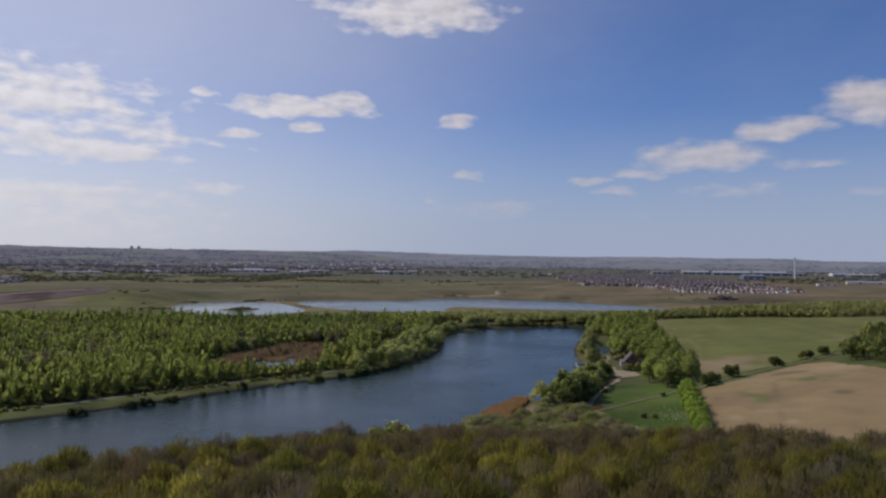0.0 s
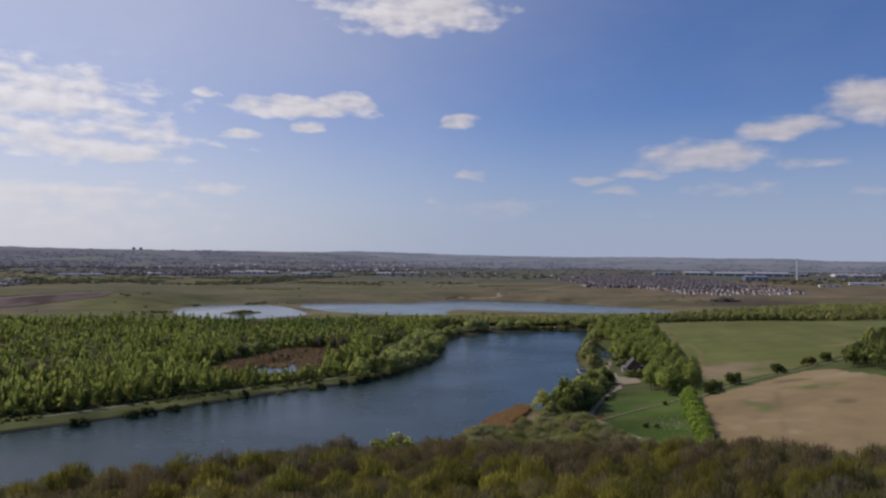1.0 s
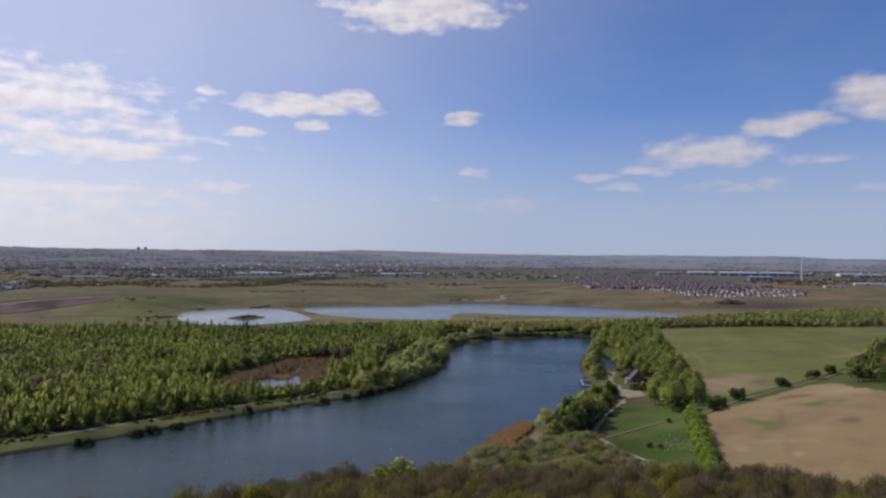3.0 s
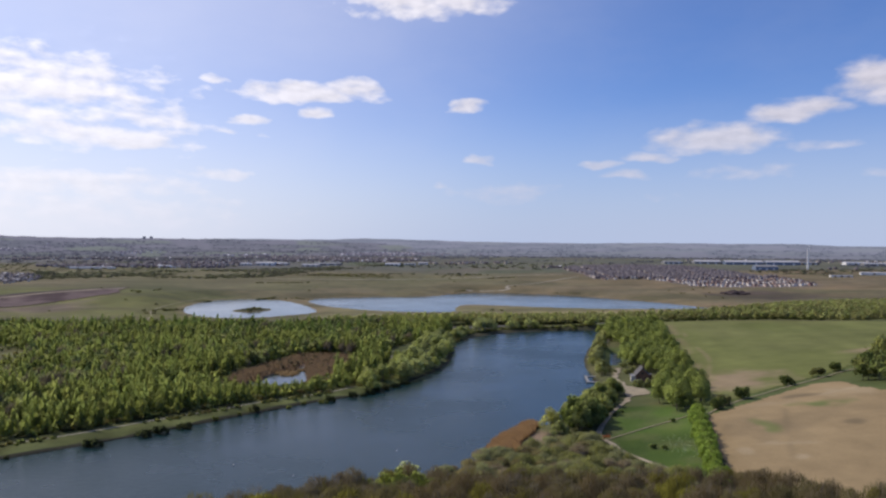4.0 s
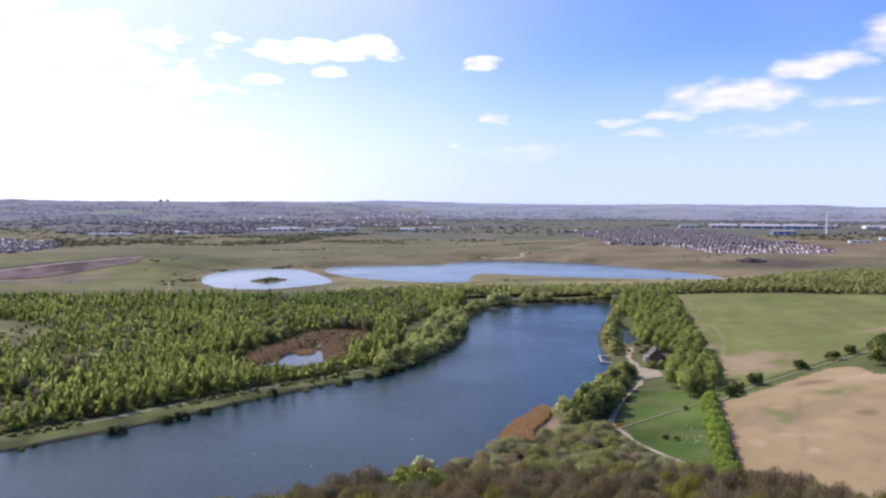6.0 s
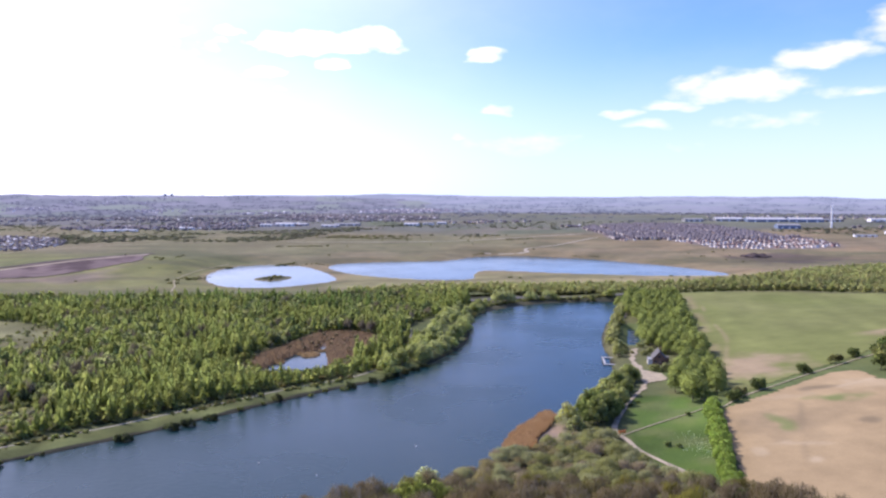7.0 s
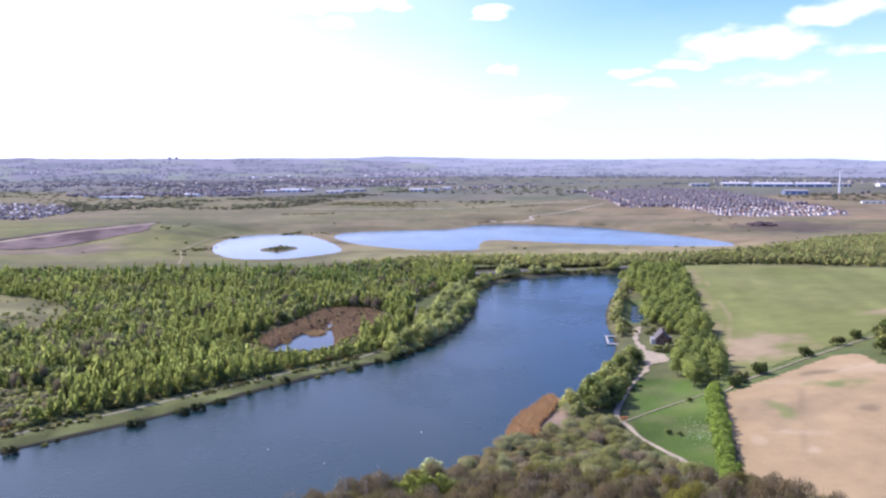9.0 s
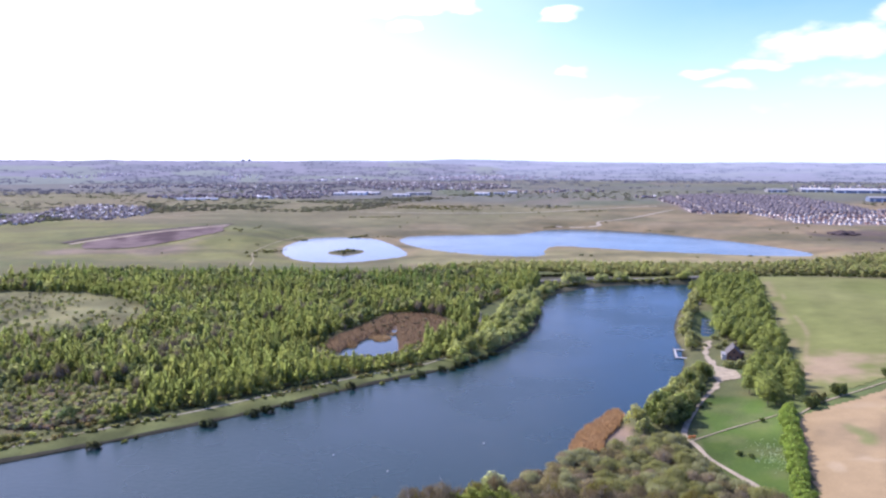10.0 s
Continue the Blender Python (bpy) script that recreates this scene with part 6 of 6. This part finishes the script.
def town():
    left_over = estate()
    rng = np.random.default_rng(95)
    if len(left_over):
        far_houses("estate_rows", left_over, "dense rows of new estate houses", 96, (6.5, 9), 0.3, size=0.68, roofs=0.0)
    spots = []
    for cx, cy, rx, ry, n in ((-770, 1440, 110, 40, 70), (-640, 1500, 150, 50, 130), (-560, 1640, 170, 80, 190), (-330, 2080, 230, 260, 420), (-520, 2260, 200, 180, 240), (-820, 1900, 240, 120, 120), (60, 1830, 90, 40, 20),
                              (-1150, 1900, 220, 160, 110), (900, 2150, 200, 120, 50), (225, 1612, 30, 14, 16), (-20, 1780, 60, 22, 18), (1150, 2000, 160, 100, 40), (880, 1500, 90, 40, 14)):
        a, k = rng.random(n) * 6.283, np.sqrt(rng.random(n))
        spots.append(np.stack([cx + rx * k * np.cos(a), cy + ry * k * np.sin(a)], 1))
    a, k = rng.random(420) * 6.283, np.sqrt(rng.random(420))
    west = np.stack([-768 + 95 * k * np.cos(a) - 40 * k * np.sin(a), 1120 + 118 * k * np.sin(a)], 1)
    t, u = rng.random(150), rng.normal(size=(150, 2))
    west = np.concatenate([west, np.stack([-775 - 75 * t + 16 * u[:, 0], 935 + 110 * t + 14 * u[:, 1]], 1)])
    far_houses("west_estate", west, "small white and brick houses at the grassland's edge", 98, (6, 9), 0.4, size=0.5, roofs=0.1)
    far_houses("town_houses", np.concatenate(spots), "scattered brick and rendered houses of a distant town", 97, (6, 10), 0.3, size=0.68)


def shed(x, y, wide, deep, tall, wall, roof, label, turn=0.0):
    s = thing("industrial_shed", (x, y, on_ground(x, y)), label, "warehouse", "industrial sheds", turn)
    eaves, crest = tall * 0.62, tall * 0.62 + deep * 0.09
    w = part("wall", gable_walls(bmesh.new(), deep, wide, eaves, crest), wall, s)
    w.matrix_basis = pose(0, 0, 0, 0, 0, 90)
    r = part("roof", gable_roof(bmesh.new(), deep, wide, eaves + 0.05, crest + 0.05, 0.4, 0.3), roof, s)
    r.matrix_basis = pose(0, 0, 0, 0, 0, 90)
    for i in range(3):
        px = -wide * 0.3 + i * wide * 0.3
        part("door", box(bmesh.new(), px - 2.0, px + 2.0, -deep / 2 - 0.1, -deep / 2 + 0.05, 0, min(4.2, eaves * 0.8)), STEEL if wall is not STEEL else SLATE, s)


def industry():
    pale = plain_material("pale_sheet_roof", (0.42, 0.42, 0.44), 0.8, 0, 0.15, 0.2)
    blue = plain_material("blue_cladding", (0.15, 0.19, 0.27), 0.5, 0, 0.3, 0.12)
    grey = GREY_CLAD
    white = "long pale industrial shed at the town's edge"
    for x, y, w, d, t, wall, roof, turn in ((-440, 1620, 44, 30, 8, STEEL, pale, 0), (-478, 1600, 26, 22, 6, STEEL, pale, 4), (-610, 1470, 24, 18, 6, STEEL, pale, 6), (-405, 1640, 26, 20, 6, grey, pale, 0),
                                            (-300, 1650, 60, 24, 6, grey, grey, 2), (-330, 1600, 40, 20, 5, grey, pale, 0), (-148, 1660, 34, 24, 6, STEEL, pale, -4), (-110, 1690, 26, 18, 6, STEEL, grey, 0),
                                            (-80, 1730, 22, 18, 6, STEEL, pale, 0), (-730, 1400, 84, 12, 3.4, STEEL, pale, 10)):
        shed(x, y, w, d, t, wall, roof, white, turn)
    for x, y, w, d, t, wall, roof, turn in ((655, 1850, 66, 40, 10, grey, pale, -6), (735, 1815, 92, 44, 10, blue, pale, -6), (822, 1790, 80, 40, 11, blue, pale, -6), (655, 1500, 44, 30, 12, blue, grey, -8),
                                            (560, 1830, 46, 30, 9, grey, grey, 0), (905, 1820, 44, 26, 8, SLATE, grey, 0), (1010, 1800, 46, 26, 9, STEEL, pale, -8), (1040, 1760, 60, 24, 7, grey, pale, -8),
                                            (820, 1330, 110, 14, 5, STEEL, pale, -20), (700, 1290, 36, 12, 4, STEEL, grey, -12), (930, 1370, 70, 14, 5, grey, pale, -20)):
        shed(x, y, w, d, t, wall, roof, "large clad factory building with a pale roof", turn)


def wind_turbine():
    x, y = 756.0, 1522.0
    t = thing("wind_turbine", (x, y, on_ground(x, y)), "tall white wind turbine beside the factories", "turbine", turn=78)
    bm = bmesh.new()
    bmesh.ops.create_cone(bm, cap_ends=True, segments=14, radius1=2.0, radius2=1.3, depth=46)
    bmesh.ops.translate(bm, verts=bm.verts, vec=(0, 0, 22))
    part("tower", bm, STEEL, t)
    part("nacelle", box(bmesh.new(), -1.1, 1.1, -1.6, 2.6, 45.05, 47.0, 0.4), STEEL, t)
    bm = bmesh.new()
    bmesh.ops.create_uvsphere(bm, u_segments=10, v_segments=6, radius=0.9)
    bmesh.ops.translate(bm, verts=bm.verts, vec=(0, -2.3, 46))
    part("hub", bm, STEEL, t)
    for i in range(3):
        bm = bmesh.new()
        bmesh.ops.create_cone(bm, cap_ends=True, segments=6, radius1=0.4, radius2=0.08, depth=9)
        for v in bm.verts:
            v.co.y *= 0.25
            v.co.z += 4.5
        b = part("blade", bm, STEEL, t)
        b.matrix_basis = pose(0, -2.4, 46, 0, 5 + 120 * i, 0)


def spoil_heap():
    x, y = 398.0, 1010.0
    h = thing("spoil_heap", (x, y, on_ground(x, y) - 0.6), "low dark heap of excavated earth", "heap", turn=-12)
    bm = bmesh.new()
    bmesh.ops.create_icosphere(bm, subdivisions=4, radius=1.0)
    for v in bm.verts:
        n = noise.noise(v.co * 2.2) * 0.35 + noise.noise(v.co * 6.0) * 0.12
        v.co = Vector((v.co.x * 19 * (1 + n), v.co.y * 12 * (1 + n), max(v.co.z, -0.05) * 5.5 * (1 + n)))
    part("mound", bm, SPOIL, h)


def tower_blocks():
    for x, y in ((-1692, 3778), (-1660, 3792)):
        b = thing("tower_block", (x, y, 104.0), "distant grey residential tower block on the ridge", "building", "ridge towers")
        part("wall", box(bmesh.new(), -6, 6, -6, 6, -14, 14, 0.3), GREY_CLAD, b)
        part("roof", box(bmesh.new(), -3, 3, -3, 3, 14.02, 16, 0.3), GREY_CLAD, b)


TOWN_BELT = rounded([(-690, 1130), (-583, 1196), (-444, 1204), (-343, 1268), (-290, 1400), (-150, 1640), (-165, 1700), (-290, 1560), (-430, 1470), (-540, 1400), (-664, 1330), (-770, 1280)], 3)


def far_trees():
    """Hedges, copses and wooded slopes across the far town and farmland."""
    rng = np.random.default_rng(101)
    n = 7000
    r, a = 1380 + 1500 * rng.random(n) ** 1.2, np.radians(rng.uniform(-44, 40, n))
    x, y = r * np.sin(a), r * np.cos(a)
    ok = (vnoise(x * 0.3, y, 110, 103) + 0.25 * vnoise(x, y, 45, 104) > 0.66 + 0.07 * ramp(-300, -500, x)) & (signed(ESTATE, x, y) > 25)
    x, y, deep = x[ok], y[ok], r[ok] > 1850
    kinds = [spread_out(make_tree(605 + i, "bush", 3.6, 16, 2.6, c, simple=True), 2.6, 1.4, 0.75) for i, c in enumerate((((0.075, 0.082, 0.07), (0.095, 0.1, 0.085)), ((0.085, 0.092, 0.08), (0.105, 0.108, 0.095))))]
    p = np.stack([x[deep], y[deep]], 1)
    # the deeper copses carry the painted haze glow too
    joined_trees("backdrop_trees", kinds, p, rng.integers(0, 2, len(p)), 0.7 + 0.7 * rng.random(len(p)), "hazy copses of the far farmland", 108, 0.12, None, HAZED_NEAR)
    belt = scatter(TOWN_BELT, 9.5, 109, lambda u, v: vnoise(u * 0.5, v, 40, 110) > 0.3)
    hx, hy = rng.uniform(640, 1300, 160), 1480 + rng.normal(size=160) * 30
    west = scatter(np.array([(-930, 925), (-775, 892), (-742, 960), (-735, 1040), (-780, 1075), (-940, 1085)], float), 8.5, 112, lambda u, v: vnoise(u, v, 26, 113) > 0.42)
    p = np.concatenate([np.stack([x[~deep], y[~deep]], 1), belt, west, np.stack([hx, hy], 1)])
    # leaf tints lightened and greyed to stand for distance haze
    kinds = [spread_out(make_tree(600 + i, "bush", 3.6, 30, 1.7, c, simple=True), 2.3, 1.5, 0.6)
             for i, c in enumerate((((0.17, 0.18, 0.14), (0.19, 0.2, 0.155)), ((0.18, 0.186, 0.155), (0.2, 0.206, 0.17)), ((0.17, 0.168, 0.157), (0.19, 0.188, 0.173))))]
    joined_trees("distant_trees", kinds, p, rng.integers(0, 3, len(p)), 0.6 + 0.6 * rng.random(len(p)), "haze-greyed green hedges and copses of the distant town", 105, 0.15)
    # scattered scrub on the open grassland
    m = 130
    x, y = rng.uniform(-520, 420, m), rng.uniform(690, 1300, m)
    ok = (vnoise(x, y, 120, 106) > 0.45)
    for w in (ROUND_POND, LONG_LAKE, BARE_EARTH):
        ok &= signed(w, x, y) > 12
    p = np.stack([x[ok], y[ok]], 1)
    rim = np.array([(-262 + 6 * i, 938 + 4 * math.sin(i)) for i in range(16)] + [(-1 + 3 * i, 1092 + 3 * i) for i in range(6)] + [(150 + 5 * i, 1075 - 3 * i) for i in range(8)] + [(390 + 4 * i, 1005 + (i % 3) * 4) for i in range(7)])
    bands = []
    for a, b, n, wide in (((-551, 1231), (-348, 1259), 90, 5), ((-326, 1145), (-243, 1164), 40, 3), ((-285, 1318), (-120, 1300), 120, 10), ((-280, 1350), (-125, 1345), 160, 30), ((-328, 890), (-283, 916), 40, 4), ((-283, 916), (-242, 953), 40, 4), ((-325, 740), (-300, 800), 30, 12),
                          ((-420, 905), (-405, 900), 8, 3), ((60, 1290), (110, 1310), 20, 6), ((-20, 1330), (60, 1400), 30, 20)):
        t = rng.random(n)[:, None]
        bands.append(np.array(a) * (1 - t) + np.array(b) * t + rng.normal(size=(n, 2)) * wide * 0.5)
    isle = np.stack([-226 + rng.normal(size=26) * 5, 780 + rng.normal(size=26) * 7], 1)
    p = np.concatenate([p, rim, isle] + bands)
    low = spread_out(make_tree(610, "bush", 2.0, 36, 1.0, ((0.115, 0.118, 0.062), (0.165, 0.162, 0.085)), simple=True), 1.9, 1.4, 0.8)
    joined_trees("grassland_scrub", [low], p, np.zeros(len(p), int), 0.6 + 0.7 * rng.random(len(p)), "low dark scrub on the open grassland", 107)


RIDGE = [(-75, 118), (-35, 114), (-24, 106), (-15, 104), (-8, 96), (-2, 74), (3, 52), (8, 34), (14, 20), (30, 12), (70, 10)]
RIDGE_FOOT = ((-1750, -0.1), (-1500, 0.03), (-1250, 0.12), (-1000, 0.22), (-750, 0.36), (-520, 0.52), (-320, 0.7), (-150, 0.88), (-50, 0.97), (0, 1.0), (60, 0.9))
HILLS = [(-75, 100), (-35, 112), (-15, 116), (-7, 122), (2, 108), (10, 99), (16, 103), (24, 100), (31, 84), (70, 78)]
HILLS_FOOT = ((-2250, -0.1), (-1900, 0.06), (-1400, 0.2), (-900, 0.4), (-500, 0.66), (-250, 0.84), (-100, 0.95), (0, 1.0), (60, 0.9))


def on_ridge(radius, profile, foot, seed, rough, deg, k):
    """Points of a far range of hills: by bearing in degrees and distance k before its crest."""
    crest = np.interp(deg, [p[0] for p in profile], [p[1] for p in profile])
    crest = crest + (vnoise(deg * 100, deg * 0, 260, seed) - 0.5) * rough + (vnoise(deg * 100, deg * 0, 45, seed + 1) - 0.5) * rough * 0.5
    f = np.interp(k, [p[0] for p in foot], [p[1] for p in foot])
    rr = radius + k + (vnoise(deg * 100, deg * 0, 300, seed + 2) - 0.5) * 60
    swell = (vnoise(deg * 100, k, 220, seed + 3) - 0.5) * 9 * np.sin(np.clip(f, 0, 1) * 3.14)
    return np.stack([rr * np.sin(np.radians(deg)), rr * np.cos(np.radians(deg)), np.where(f < -0.05, 18, 30 + (crest - 30) * f + swell)], 1)


def ridge_cover(deg, k, seed, green):
    """Woods, pastures and streets of a far hillside, in bands along the slope."""
    u, v = deg * 72.0, k * 0.42
    wood = ramp(0.46, 0.56, 0.6 * vnoise(u, v * 2.2, 190, seed + 5) + 0.4 * vnoise(u, v * 2, 55, seed + 6))[:, None]
    field = ramp(0.62, 0.68, vnoise(u, v * 1.6, 170, seed + 7))[:, None] * green
    field = np.maximum(field, green * (1 - ramp(0.7, 1.0, np.hypot((deg + 17) / 5.0, (k + 1250) / 230) + (vnoise(u, v, 60, seed + 9) - 0.5) * 0.5))[:, None])
    wood = wood * (1 - 0.8 * field)
    c = np.array((0.112, 0.11, 0.118)) * (0.85 + 0.4 * vnoise(u, v, 14, seed + 8)[:, None])
    c = c * (1 - field) + np.array((0.118, 0.142, 0.092)) * field
    return c * (1 - wood) + np.array((0.078, 0.084, 0.084)) * wood


def ridge(name, radius, profile, foot, mat, label, seed, rough, green):
    deg, k = np.linspace(-75, 70, 480), np.linspace(foot[0][0], foot[-1][0], 56)
    gd, gk = np.meshgrid(deg, k)
    gd, gk = gd.ravel(), gk.ravel()
    me = mesh_of(name, on_ridge(radius, profile, foot, seed, rough, gd, gk), grid_faces(480, 56), [mat], ridge_cover(gd, gk, seed, green), smooth=True)
    tagged(new(name, me), label, "hills", kind="structure")


def hills():
    ridge("backdrop_ridge", 4150, RIDGE, RIDGE_FOOT, HAZED_NEAR, "wooded and built-up ridge beyond the town", 111, 8, 0.8)
    ridge("backdrop_hills", 4780, HILLS, HILLS_FOOT, HAZED_FAR, "blue hazy hills on the horizon", 121, 6, 0.3)
    # streets of the town climbing the ridge, and its woods
    rng = np.random.default_rng(131)
    spots = []
    for d, dr, k, kr, n in ((-37, 1.2, -1050, 110, 40), (-33.5, 1.6, -1000, 90, 46), (-25, 2.2, -1130, 120, 46), (-28, 3, -560, 120, 26), (-16, 3, -1440, 70, 70), (-7.5, 1.8, -1290, 110, 150), (-4, 2.4, -1200, 110, 130), (-1, 2, -1050, 80, 40),
                            (4, 2.5, -900, 60, 14)):
        spots.append(np.stack([rng.normal(d, dr * 0.6, n), rng.normal(k, kr * 0.6, n)], 1))
    p = np.concatenate(spots)
    p = p[(p[:, 1] > -1560) & (p[:, 1] < -120)]
    q = on_ridge(4150, RIDGE, RIDGE_FOOT, 111, 8, p[:, 0], p[:, 1])
    # these houses glow faintly with the ridge's painted haze
    far_houses("ridge_houses", q, "pale and brick houses climbing the distant ridge", 132, (7, 11), 0.3, q[:, 2], HAZED_NEAR, 0.85)

    def woods(name, radius, profile, foot, seed, rough, d0, d1, k0, k1, count, label, mat):
        d, k = rng.uniform(d0, d1, count), rng.uniform(k0, k1, count)
        wood = 0.6 * vnoise(d * 72, k * 0.42 * 2.2, 190, seed + 5) + 0.4 * vnoise(d * 72, k * 0.84, 55, seed + 6)
        q = on_ridge(radius, profile, foot, seed, rough, d[wood > 0.52], k[wood > 0.52])
        kinds = [spread_out(make_tree(620 + i, "bush", 5.0, 14, 3.6, c, simple=True), 2.2, 1.6, 0.75) for i, c in enumerate((((0.068, 0.074, 0.074), (0.078, 0.084, 0.084)), ((0.072, 0.078, 0.077), (0.086, 0.091, 0.088))))]
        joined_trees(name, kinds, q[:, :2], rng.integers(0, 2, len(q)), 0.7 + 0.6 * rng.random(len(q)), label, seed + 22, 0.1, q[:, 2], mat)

    # woods share the haze glow of the slope they stand on
    woods("ridge_trees", 4150, RIDGE, RIDGE_FOOT, 111, 8, -42, 6, -1560, 30, 2600, "hazy woods on the distant ridge", HAZED_NEAR)
    woods("backdrop_woods", 4780, HILLS, HILLS_FOOT, 121, 6, -4, 36, -2050, -100, 2000, "bluish woods on the far hills", HAZED_FAR)


far_belt()
birch_wood()
lake_margin()
east_side()
hill_wood()
reeds()
town()
industry()
wind_turbine()
spoil_heap()
tower_blocks()
far_trees()
hills()
clubhouse()
jetty()
pontoons()
